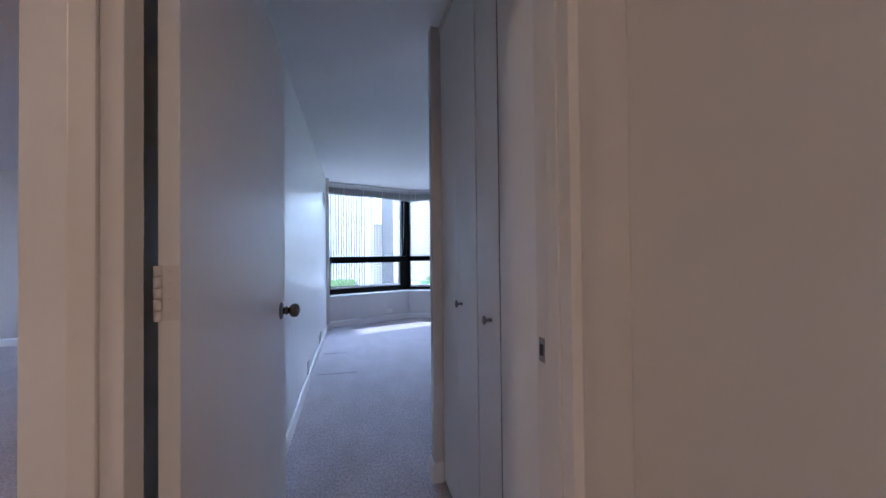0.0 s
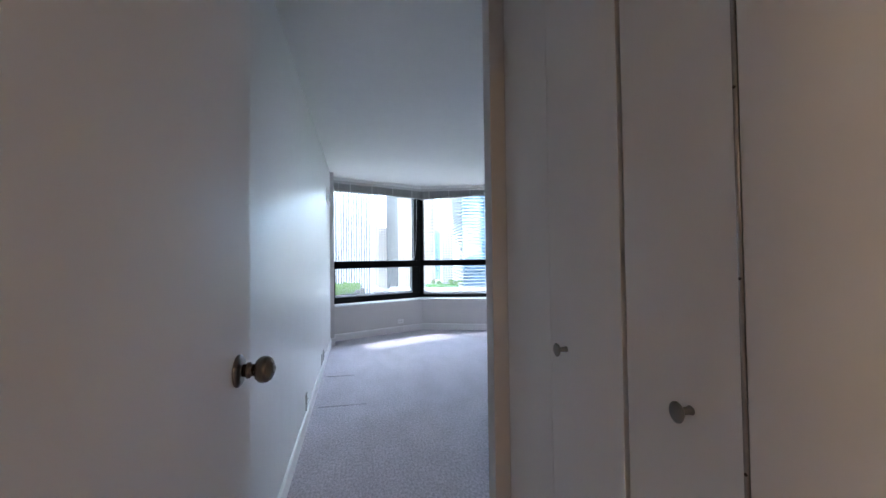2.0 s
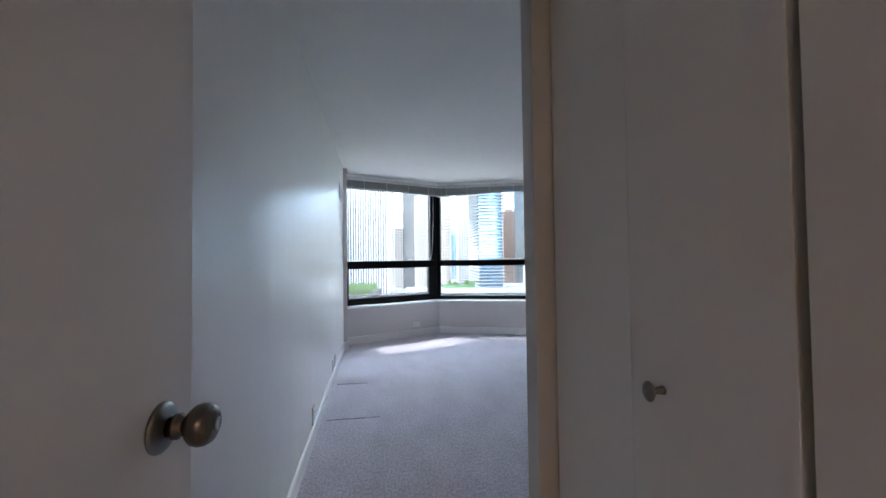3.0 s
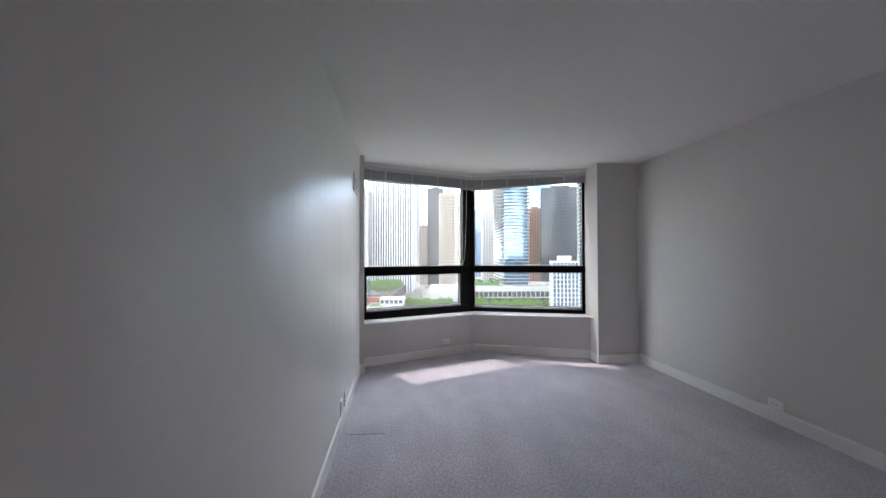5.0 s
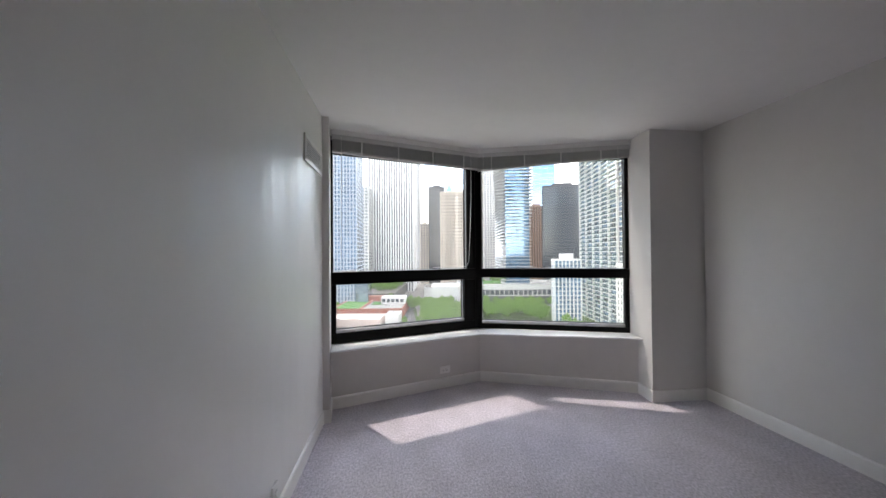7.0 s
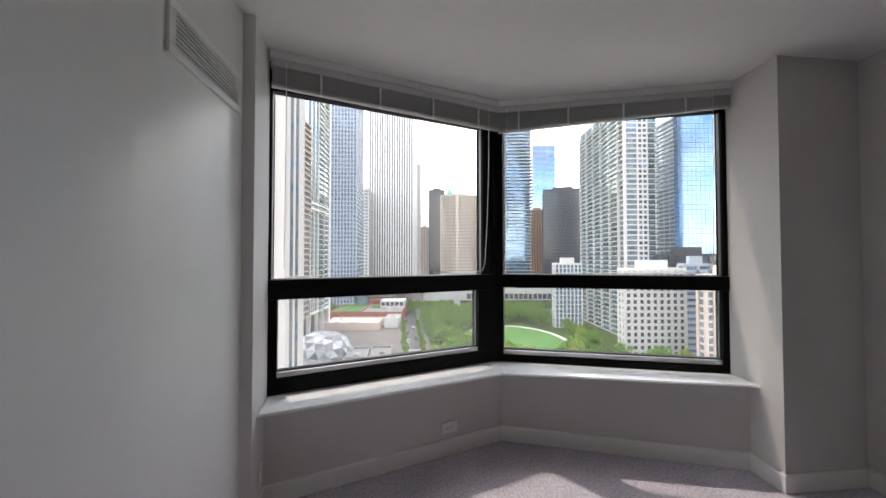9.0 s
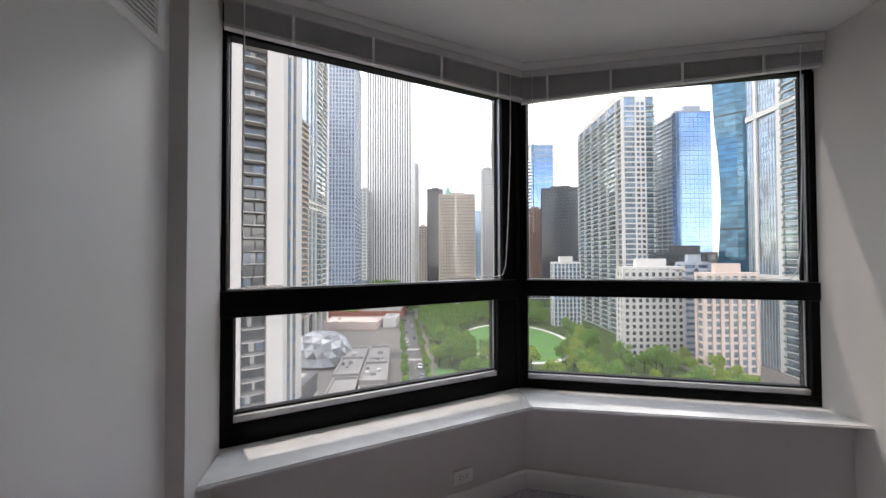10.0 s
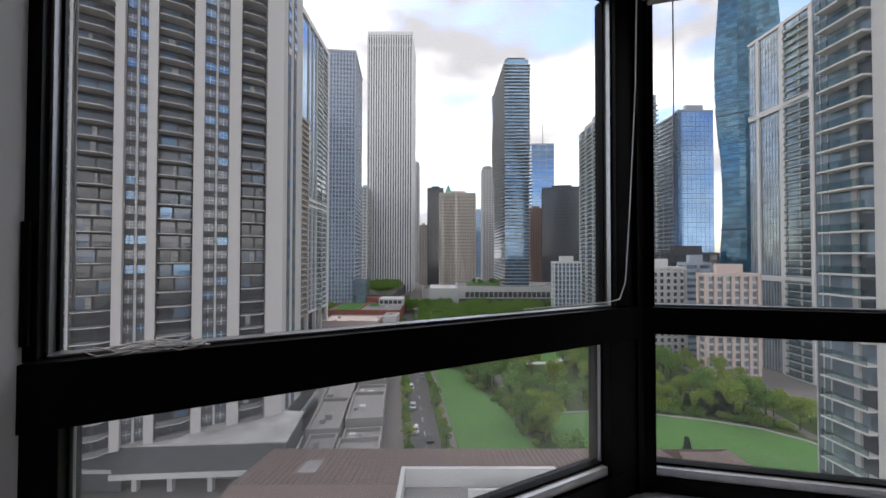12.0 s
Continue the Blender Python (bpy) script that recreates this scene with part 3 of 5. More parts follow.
structure("door_frame_head", box(0.017, 0.861, DOOR_Y0 - 0.010, DOOR_Y0 + 0.07, 2.05, 2.098, None, 0.003), FRAME_PAINT, "cream painted steel door frame head", "door frame")
strike = thing("strike_plate", "worn steel strike plate in the door frame", "strike plate", pose(0.868, 1.724, 0.97, 0, 0, 90))
part("plate", box(-0.013, 0.013, 0, 0.002, -0.03, 0.03, None, 0.0008), STEEL, strike)
part("latch_hole", box(-0.008, 0.008, 0.0018, 0.0028, -0.014, 0.014), SLOT, strike, "dark latch hole")

leaf_a, leaf_b = Vector((0.100, 1.668)), Vector((0.134, 2.53))
leaf_dir = leaf_b - leaf_a
leaf = thing("door_1", "off-white flush door standing open along the wall", "door", Matrix.Translation((leaf_a.x, leaf_a.y, 0.012)) @ Matrix.Rotation(math.atan2(leaf_dir.y, leaf_dir.x), 4, "Z"), "", "structure")
LW = leaf_dir.length
part("leaf", box(0, LW, 0.0, 0.036, 0, 2.03, None, 0.0025), DOOR, leaf)
rose = [(0.001, 0), (0.033, 0), (0.033, 0.003), (0.029, 0.007), (0.020, 0.009), (0.013, 0.010)]
neck = [(0.013, 0.009), (0.013, 0.016), (0.0165, 0.018), (0.0165, 0.023), (0.0125, 0.026), (0.0125, 0.034)]
ball = [(0.0125, 0.033), (0.020, 0.036), (0.0255, 0.042), (0.0275, 0.050), (0.0265, 0.058), (0.022, 0.065), (0.014, 0.069), (0.009, 0.0695)]
km = pose(LW - 0.078, 0, 0.981, 90)
knob = part("knob", add_lathe(bmesh.new(), ball, km, 32), KNOB, leaf, "aged pewter ball knob")
part("rose", add_lathe(bmesh.new(), rose, km, 32), KNOB2, knob, "round polished rose")
part("neck", add_lathe(bmesh.new(), neck, km, 24), KNOB, knob)
part("privacy_button", add_lathe(bmesh.new(), [(0.0085, 0.068), (0.0085, 0.071), (0.006, 0.0718), (0.006, 0.0705), (0.001, 0.0705)], km, 20), KNOB2, knob)
for z in (0.25, 1.135, 1.80):
    h = part("hinge", box(-0.002, 0.0005, 0.002, 0.034, z - 0.05, z + 0.05, None, 0.0006), FRAME_PAINT, leaf, "painted over butt hinge")
    for k in range(5):
        part("knuckle", add_lathe(bmesh.new(), [(0.0065, 0), (0.0065, 0.0188)], pose(-0.008, 0.032, z - 0.05 + k * 0.0203), 12), FRAME_PAINT, h)
    for dz in (-0.035, -0.012, 0.018, 0.038):
        part("screw", add_lathe(bmesh.new(), [(0.0035, 0), (0.0035, 0.001), (0.001, 0.0015)], pose(-0.0018, 0.016, z + dz, 0, -90), 8), FRAME_PAINT, h)


def bifold_leaf(label, y0, y1, knob_z=0.977, knob_y=None):
    """Full-height flush bifold leaf facing -x."""
    b = thing("bifold_door", label, "closet door", pose(CLOSET_X, (y0 + y1) / 2, 0.015), "closet doors")
    w = (y1 - y0) / 2
    part("panel", box(0.0, 0.028, -w + 0.002, w - 0.002, 0, 2.385, None, 0.002), DOOR, b)
    if knob_y is not None:
        k = part("knob", bmesh.new(), KNOB2, b, "brushed nickel cupped knob")
        bm = bmesh.new()
        kp = pose(0, knob_y - (y0 + y1) / 2, knob_z, 0, -90)
        add_lathe(bm, [(0.001, 0.019), (0.005, 0.0195), (0.0105, 0.022), (0.0132, 0.026), (0.0132, 0.0275), (0.010, 0.0305), (0.001, 0.032)], kp, 24)
        bmesh.ops.scale(bm, vec=(1, 1.0, 1.25), space=Matrix.Translation((0, 0, -knob_z)), verts=bm.verts)
        bm.to_mesh(k.data)
        bm.free()
        part("stem", add_lathe(bmesh.new(), [(0.0075, 0), (0.0062, 0.004), (0.005, 0.020)], kp, 16), KNOB2, k)
    return b


bifold_leaf("off-white bifold closet leaf beside the wall end", 2.4965, 2.778)
bifold_leaf("off-white bifold closet leaf with a cupped knob", 2.2285, 2.4995, 0.977, 2.425)
bifold_leaf("off-white bifold closet leaf with a cupped knob", 2.003, 2.2195, 0.966, 2.084)
bifold_leaf("off-white bifold closet leaf beside the door frame", 1.752, 2.0005)
hinge = thing("piano_hinge", "long painted hinge between two closet leaves", "hinge", pose(CLOSET_X, 2.002, 0))
part("barrel", add_lathe(bmesh.new(), [(0.0035, 0.02), (0.0035, 2.39)], pose(0.002, 0.0015, 0), 8), STEEL, hinge)
for k in range(9):
    part("screw", add_lathe(bmesh.new(), [(0.0022, 0), (0.0022, 0.001), (0.0008, 0.0014)], pose(-0.0022, 0, 0.15 + k * 0.26, 0, -90), 8), SLOT, hinge)
structure("closet_track", box(CLOSET_X - 0.004, CLOSET_X + 0.035, 1.75, CLOSET_END, 2.402, H), FRAME_PAINT, "painted steel track over the closet doors", "track")
structure("closet_shadow_wall", box(CLOSET_X + 0.60, CLOSET_X + 0.62, 1.75, 2.74, 0, H), WALL_FLAT, "plain closet inside", "wall")

# hall ceiling lamp, and one added unseen in the next room for warm light
lamp = thing("ceiling_light", "out-of-view opal glass dome ceiling light, switched on", "ceiling light", pose(-1.7, 0.9, H), "ceiling lights")
part("canopy", add_lathe(bmesh.new(), [(0.15, -0.001), (0.155, -0.012), (0.145, -0.02), (0.06, -0.022)], None, 32), KNOB2, lamp)
part("shade", add_lathe(bmesh.new(), [(0.14, -0.022), (0.138, -0.045), (0.12, -0.075), (0.08, -0.10), (0.03, -0.11), (0.004, -0.112)], None, 32), OPAL, lamp, "glowing opal glass bowl")
part("finial", add_lathe(bmesh.new(), [(0.010, -0.11), (0.012, -0.12), (0.006, -0.128), (0.001, -0.13)], None, 16), KNOB2, lamp)
hall_lamp = copy_thing(lamp, pose(0.45, -0.75, H))
hall_lamp.scale = (0.8, 0.8, 0.8)


# ---- the city outside ----
# city metres: x across the street, y along it, z from the height of the eye; the street lies 47 m below
CITY = Matrix.Translation((0.65, 6.65, 1.33)) @ Matrix.Rotation(radians(-6.86), 4, "Z")
STREET = -47.0
C_WHITE = material("white_concrete", (0.63, 0.61, 0.585), rough=0.8, grain=1.2, vary=0.08, stain=0.08)
C_MARBLE = material("white_marble_cladding", (0.76, 0.75, 0.73), rough=0.6, grain=1.0, vary=0.06, stain=0.06)
C_LIGHT = material("pale_concrete", (0.52, 0.51, 0.49), rough=0.8, grain=1.0, vary=0.08, stain=0.07)
C_BEIGE = material("beige_stone", (0.70, 0.615, 0.53), rough=0.85, grain=0.8, vary=0.1, stain=0.06)
C_PINK = material("pink_precast", (0.60, 0.485, 0.43), rough=0.85, grain=0.8, vary=0.07, stain=0.08)
C_RUST = material("brown_granite", (0.26, 0.17, 0.13), rough=0.6, grain=0.9, vary=0.1, stain=0.07)
C_DARKGREY = material("dark_metal_panel", (0.085, 0.085, 0.09), rough=0.5, grain=0.6, vary=0.15, stain=0.08)
C_PIER = material("taupe_concrete", (0.50, 0.475, 0.455), rough=0.85, grain=1.2, vary=0.07, stain=0.09)
C_ROOFWALL = material("weathered_parapet", (0.27, 0.255, 0.24), rough=0.9, grain=0.8, vary=0.15, stain=0.15)
C_SLATE = material("slate_metal_panel", (0.085, 0.088, 0.095), rough=0.55, grain=0.5, vary=0.15, stain=0.08)
C_BLUEGREY = material("blue_grey_panel", (0.40, 0.43, 0.48), rough=0.5, grain=0.6, vary=0.12, stain=0.08)
C_BRICKGREY = material("grey_brown_brick", (0.13, 0.125, 0.125), rough=0.9, grain=2.5, vary=0.18, stain=0.2)
G_DARK = facade_glass("dark_facade_glass", (0.075, 0.083, 0.095), vary=0.3)
G_GREY = facade_glass("grey_facade_glass", (0.18, 0.195, 0.22), vary=0.5)
G_BROWN = facade_glass("brown_facade_glass", (0.12, 0.10, 0.088), vary=0.2)
G_SLATE = facade_glass("slate_facade_glass", (0.15, 0.21, 0.29), vary=0.5)
G_BLUE = facade_glass("blue_facade_glass", (0.14, 0.25, 0.38), rough=0.08, metal=0.45, vary=0.5)
G_SKY = facade_glass("mirror_facade_glass", (0.17, 0.275, 0.43), rough=0.04, metal=0.85, vary=0.15, step=4)
G_GREYBLUE = facade_glass("grey_blue_facade_glass", (0.26, 0.32, 0.37), metal=0.4, vary=0.45)
G_TEAL = facade_glass("teal_facade_glass", (0.055, 0.155, 0.23), rough=0.06, metal=0.45, vary=0.45, step=2.6)
RAIL_GLASS = glass_material("balcony_glass", (0.70, 0.80, 0.80))
ASPHALT = material("asphalt", (0.085, 0.083, 0.082), rough=0.9, grain=1.5, vary=0.18, stain=0.05)
PAVING = material("concrete_paving", (0.155, 0.143, 0.13), rough=0.9, grain=0.7, vary=0.14, stain=0.08)
ROOFING = material("grey_roof_membrane", (0.235, 0.225, 0.215), rough=0.9, grain=0.6, vary=0.2, stain=0.12)
ROOF_WHITE = material("stained_white_roof", (0.40, 0.385, 0.365), rough=0.85, grain=0.3, vary=0.42, stain=0.11)
BROWN_ROOF = material("brown_metal_roof", (0.15, 0.105, 0.09), rough=0.55, grain=0.8, vary=0.12, stain=0.1)
BRICK_RED = material("red_brick", (0.33, 0.12, 0.085), rough=0.9, grain=1.5, vary=0.15, stain=0.1)
GRASS = material("lawn", (0.085, 0.185, 0.058), rough=0.95, grain=0.7, vary=0.28, stain=0.07, spec=0.1)
SOIL = material("planting", (0.055, 0.085, 0.03), rough=0.95, grain=0.9, vary=0.3, stain=0.1, spec=0.1)
BARK = material("bark", (0.09, 0.07, 0.055), rough=0.95, grain=6, vary=0.2)
LEAF = leaf_material("leaves", (0.15, 0.265, 0.08))
LEAF2 = leaf_material("young_leaves", (0.23, 0.32, 0.085))
LEAF3 = leaf_material("conifer_needles", (0.045, 0.085, 0.05))
COPPER = material("green_copper", (0.22, 0.42, 0.34), rough=0.7, grain=0.5, vary=0.1)
LINE = material("road_paint", (0.62, 0.61, 0.58), rough=0.8, grain=3, vary=0.15)
RUBBER = material("tyre_rubber", (0.02, 0.02, 0.02), rough=0.85)

UNIT_BOX = {}
def unit_box(mat):
    """A cube of one metre with its foot at z = 0, shared by the pieces in one material."""
    if mat.name not in UNIT_BOX:
        UNIT_BOX[mat.name] = mesh_of("block", box(-0.5, 0.5, -0.5, 0.5, 0, 1), mat)
    return UNIT_BOX[mat.name]


def block(name, parent, mat, x0, x1, y0, y1, z0, z1):
    return piece(name, unit_box(mat), parent, Matrix.Translation(((x0 + x1) / 2, (y0 + y1) / 2, z0)) @ Matrix.Diagonal((x1 - x0, y1 - y0, z1 - z0, 1)))


def tower(label, x, y, w, d, turn, top, glass, wall, fh, st, ps, pw, ss, sp):
    """Office or apartment tower: glass core, floor bands and piers that stand proud of it, roof plant."""
    t = thing("tower", label, "building", CITY @ pose(x, y, STREET, 0, 0, turn))
    h = top - STREET
    part("core", box(0.0, w, 0.0, d, 0, h - 0.3), glass, t, "window glass")
    if fh < 100:
        n = int(h / fh)
        for k in range(n + 1):
            z = k * fh
            if z + st < h - 0.5:
                block("floor_band", t, wall, -ss, w + ss, -ss, d + ss, z, z + st)
    nx, ny = max(1, round(w / ps)), max(1, round(d / ps))
    for k in range(nx + 1):
        c = k * w / nx
        block("pier", t, wall, c - pw / 2, c + pw / 2, -sp, 0.3, 0, h - 0.4)
    for side in (0, 1):
        for k in range(1, ny + 1):
            c = k * d / ny
            if side == 0:
                block("pier", t, wall, -sp, 0.3, c - pw / 2, c + pw / 2, 0, h - 0.4)
            elif turn == 0 and x < 0:
                block("pier", t, wall, w - 0.3, w + sp, c - pw / 2, c + pw / 2, 0, h - 0.4)
    e = max(ss, sp) + 0.05
    part("parapet", box(-e, w + e, -e, d + e, h - 0.4, h + 0.9), wall, t)
    part("roof_plant", box(w * 0.25, w * 0.75, d * 0.25, d * 0.7, h + 0.9, h + 4.5), wall, t)
    return t


TOWERS = [
    ("tall blue-grey grid office tower", -100.0, 299.5, 26.4, 50, 6, 172.0, G_SLATE, C_BLUEGREY, 3.6, 0.9, 2.75, 1.0, 0.12, 0.5),
    ("small pale office block", -96.9, 420, 8.6, 30, 0, 78.5, G_GREY, C_LIGHT, 3.8, 1.6, 4, 1.4, 0.3, 0.3),
    ("very tall white marble office tower with dark stripes", -94.0, 450, 55.8, 56, 0, 278.3, G_DARK, C_MARBLE, 400, 0.5, 3.1, 1.75, 0.1, 0.45),
    ("stepped pale stone tower", -51.6, 620, 10.7, 30, 0, 159.6, G_GREY, C_LIGHT, 4, 1.8, 4, 1.6, 0.3, 0.3),
    ("slim far office block", -36.0, 560, 12.3, 30, 0, 45.7, G_GREY, C_BEIGE, 4, 1.8, 4, 1.6, 0.3, 0.3),
    ("dark glass office tower", -21.2, 520, 22.9, 30, 0, 96.3, G_DARK, C_DARKGREY, 3.8, 1.2, 6, 0.6, 0.3, 0.2),
    ("beige stone office tower with a small green pyramid roof", -2.7, 430, 41.9, 34, 0, 73.6, G_BROWN, C_BEIGE, 3.9, 2.35, 3.2, 2.1, 0.4, 0.4),
    ("far blue glass tower", 70.4, 760, 15.5, 40, 0, 94.3, G_BLUE, C_BLUEGREY, 4, 0.8, 8, 0.5, 0.2, 0.2),
    ("pale stone tower behind the curved one", 64.2, 560, 16.7, 30, 0, 137.1, G_GREY, C_LIGHT, 3.8, 1.8, 4, 1.6, 0.3, 0.3),
    ("far blue glass skyscraper with a mast", 204.7, 820, 51.5, 50, 0, 254.9, G_SKY, C_LIGHT, 12, 0.8, 20, 0.5, 0.3, 0.2),
    ("brown striped office tower", 115.1, 470, 19.2, 30, 0, 60.5, G_BROWN, C_RUST, 200, 0.6, 3.4, 1.8, 0.2, 0.6),
    ("dark bronze glass office block", 110.4, 395, 42.0, 34, -14, 73.2, G_DARK, C_DARKGREY, 3.7, 1.2, 4.5, 0.4, 0.3, 0.2),
    ("white low apartment block with dark windows", 83.9, 165, 27.7, 6, 0, -6.2, G_DARK, C_WHITE, 3.0, 1.15, 3.0, 1.4, 0.35, 0.35),
    ("blue-grey panel apartment block", 115.0, 170, 12.5, 5, 0, -4.3, G_SLATE, C_BLUEGREY, 3.0, 1.6, 6, 1.5, 0.3, 0.3),
    ("pink-beige stone apartment block", 102.9, 140, 20.4, 4, 0, -7.9, G_GREYBLUE, C_PINK, 3.0, 0.85, 3.4, 1.3, 0.35, 0.6),
    ("blue and white striped low apartment block", 74.4, 238, 17.6, 6, 0, -5.2, G_BLUE, C_WHITE, 3.0, 0.5, 2.6, 0.8, 0.25, 0.3),
    ("grey low block behind the trees", 115.7, 190, 30.7, 6, 0, 0.6, G_DARK, C_DARKGREY, 3.6, 1.2, 5, 0.8, 0.3, 0.3),
    ("mirror blue glass tower", 162.0, 245, 24.0, 5, 0, 99.2, G_SKY, C_BLUEGREY, 3.3, 0.18, 3.0, 0.12, 0.1, 0.08),
    ("grey glass tower with balcony rows", 163.0, 250.5, 22.5, 26, 0, 98.0, G_GREYBLUE, C_LIGHT, 3.0, 0.6, 6, 0.4, 1.0, 0.3),
]
TALL = {row[0]: tower(*row) for row in TOWERS}

# green pyramid on the beige tower, mast on the far skyscraper, notch of the marble tower
pyr = thing("pyramid_roof", "small green copper pyramid roof", "roof", CITY @ pose(7.5, 438, 73.9))
bm = bmesh.new()
bmesh.ops.create_cone(bm, cap_ends=True, segments=4, radius1=6.5, radius2=0.2, depth=11, matrix=pose(0, 0, 6.2, 0, 0, 45))
part("roof", bm, COPPER, pyr)
part("drum", box(-4.8, 4.8, -4.8, 4.8, -0.6, 0.7), C_BEIGE, pyr)
crown = part("roof_band", box(-0.7, 56.5, -0.7, 57, 1.3, 4.4), C_MARBLE, TALL["very tall white marble office tower with dark stripes"], "pale roof band with dark louvres")
crown.matrix_basis = pose(0, 0, 277.5 - STREET)
part("louvre_band", box(-0.3, 56.1, -0.56, 0.5, -13.5, -2.0), C_MARBLE, crown)
for k in range(18):
    block("louvre", crown, G_DARK, 1.0 + k * 3.1, 2.35 + k * 3.1, -0.75, -0.5, -12.8, -3.0)
part("aerial", add_lathe(bmesh.new(), [(0.7, 4.3), (0.5, 16)], pose(13, 14, 0), 8), C_LIGHT, crown)
mast = thing("mast", "thin steel mast on a far skyscraper", "mast", CITY @ pose(236, 840, 254))
part("pole", add_lathe(bmesh.new(), [(2.4, 0), (1.4, 22), (0.6, 66)], None, 8), C_LIGHT, mast)
part("base", box(-9, 9, -9, 9, -0.5, 6), C_LIGHT, mast)


def wavy_tower():
    """Tower whose balcony slabs swell and shrink from floor to floor."""
    t = thing("wavy_tower", "tall tower with rippling white balcony slabs", "building", CITY @ pose(56.5, 330, STREET))
    w, d, h = 25.0, 70.0, 229.0
    part("core", box(1.5, w - 1.5, 1.5, d - 1.5, 0, h), G_BLUE, t, "blue glass")
    n = int(h / 3.1)
    for k in range(n):
        z = k * 3.1
        pts = []
        for side in range(4):
            for i in range(12):
                s = i / 12
                bx, by = ((w * s, 0), (w, d * s), (w * (1 - s), d), (0, d * (1 - s)))[side]
                nx, ny = ((0, -1), (1, 0), (0, 1), (-1, 0))[side]
                u = (bx + by) * 0.16
                o = 0.2 + 2.7 * max(0, math.sin(u + z * 0.030 + 1.3 * math.sin(z * 0.021)) * math.sin(z * 0.045 + 0.7 * u))
                pts.append((bx + nx * o, by + ny * o))
        part("balcony_slab", add_prism(bmesh.new(), pts, z, z + 0.45), C_LIGHT, t)
    part("roof_crown", box(4, w - 4, 4, d - 4, h, h + 3), C_DARKGREY, t)


wavy_tower()


def curved_tower():
    """Glass tower whose sides bow in and out in tall frusta."""
    t = thing("curved_tower", "blue-green glass tower with bowed sides", "building", CITY @ pose(173.5, 203, STREET, 0, 0, -39.5))
    bm = bmesh.new()
    rings = []
    for k in range(72):
        z = k * 3.2
        o = 1.5 * math.sin(z / 22.0 + 1.1)
        rx, ry = 12.6 + o, 12.5 - o * 0.4
        rings.append([bm.verts.new((sx * rx, sy * ry, z)) for sx, sy in ((-1, -1), (-0.3, -1.06), (0.3, -1.06), (1, -1), (1.05, 0), (1, 1), (-1, 1), (-1.05, 0))])
    for a, b in zip(rings, rings[1:]):
        for i in range(8):
            bm.faces.new((a[i], a[(i + 1) % 8], b[(i + 1) % 8], b[i]))
    bm.faces.new(rings[-1])
    part("core", bm, G_TEAL, t, "blue-green glass")
    for k in range(71):
        z = k * 3.2
        o = 1.5 * math.sin(z / 22.0 + 1.1)
        rx, ry = 12.67 + o, 12.57 - o * 0.4
        pts = [(sx * rx, sy * ry) for sx, sy in ((-1, -1), (-0.3, -1.06), (0.3, -1.06), (1, -1), (1.05, 0), (1, 1), (-1, 1), (-1.05, 0))]
        part("floor_line", add_prism(bmesh.new(), pts, z, z + (0.9 if k % 20 == 19 else 0.22)), C_DARKGREY, t)


curved_tower()


def white_tower():
    """White residential tower: window columns on its front, rows of balconies along its flank, stepped roof."""
    t = thing("white_tower", "white residential tower with grey glass and rows of balconies", "building", CITY @ pose(105, 205, STREET))
    w, d, h, fh = 17.8, 66.5, 138.4, 2.95
    part("core", box(0.2, w, 0.2, d, 0, h), G_GREYBLUE, t, "grey-blue window glass")
    for nm, x0, x1, y0, y1, z1 in (("parapet", -0.3, w + 0.3, -0.3, d + 0.3, 1.0), ("penthouse", 1.5, w - 3, 6, d - 4, 4.2), ("plant_room", 3, w - 5, 16, d - 14, 7.5)):
        block(nm, t, C_WHITE if nm == "parapet" else C_LIGHT, x0, x1, y0, y1, h, h + z1)
    block("front_wall", t, C_WHITE, 6.6, 12.9, -0.35, 0.6, 0, h)
    for x in (0.0, 17.4):
        block("pier", t, C_WHITE, x - 0.3, x + 0.4, -0.3, 0.6, 0, h)
    for y in (0.2, 7.5, 19.0, 31.0, 43.0, 55.0, 66.2):
        block("fin", t, C_WHITE, -1.25, 0.4, y - 0.28, y + 0.28, 0, h)
    q = random.Random(17)
    for k in range(int(h / fh)):
        z = k * fh
        block("floor_band", t, C_WHITE, 0.3, 6.6, -0.25, 0.4, z, z + 0.7)
        block("balcony", t, C_WHITE, 12.9, w + 0.9, -1.1, 0.4, z, z + 0.35)
        block("balustrade", t, RAIL_GLASS, 12.9, w + 0.9, -1.1, -1.04, z + 0.35, z + 1.3)
        for x in (7.5, 10.2):
            block("window", t, G_DARK if q.random() < 0.75 else G_SLATE, x, x + 1.8, -0.42, -0.3, z + 0.85, z + 2.6)
        block("flank_window", t, q.choice((G_DARK, G_SLATE, G_GREY)), 0.05, 0.3, 1.2, 6.4, z + 0.8, z + 2.7)
        block("balcony", t, C_WHITE, -1.15, 0.3, 0.5, d - 0.4, z, z + 0.42)
        block("balustrade", t, RAIL_GLASS, -1.12, -1.06, 7.8, d - 0.6, z + 0.42, z + 1.35)
        for y0, y1 in ((8.2, 18.4), (19.6, 30.4), (31.6, 42.4), (43.6, 54.4), (55.6, 65.6)):
            if q.random() < 0.4:
                block("dark_bay", t, q.choice((G_DARK, G_SLATE)), 0.08, 0.25, y0, y0 + (y1 - y0) * q.uniform(0.4, 0.9), z + 0.5, z + 2.75)


white_tower()


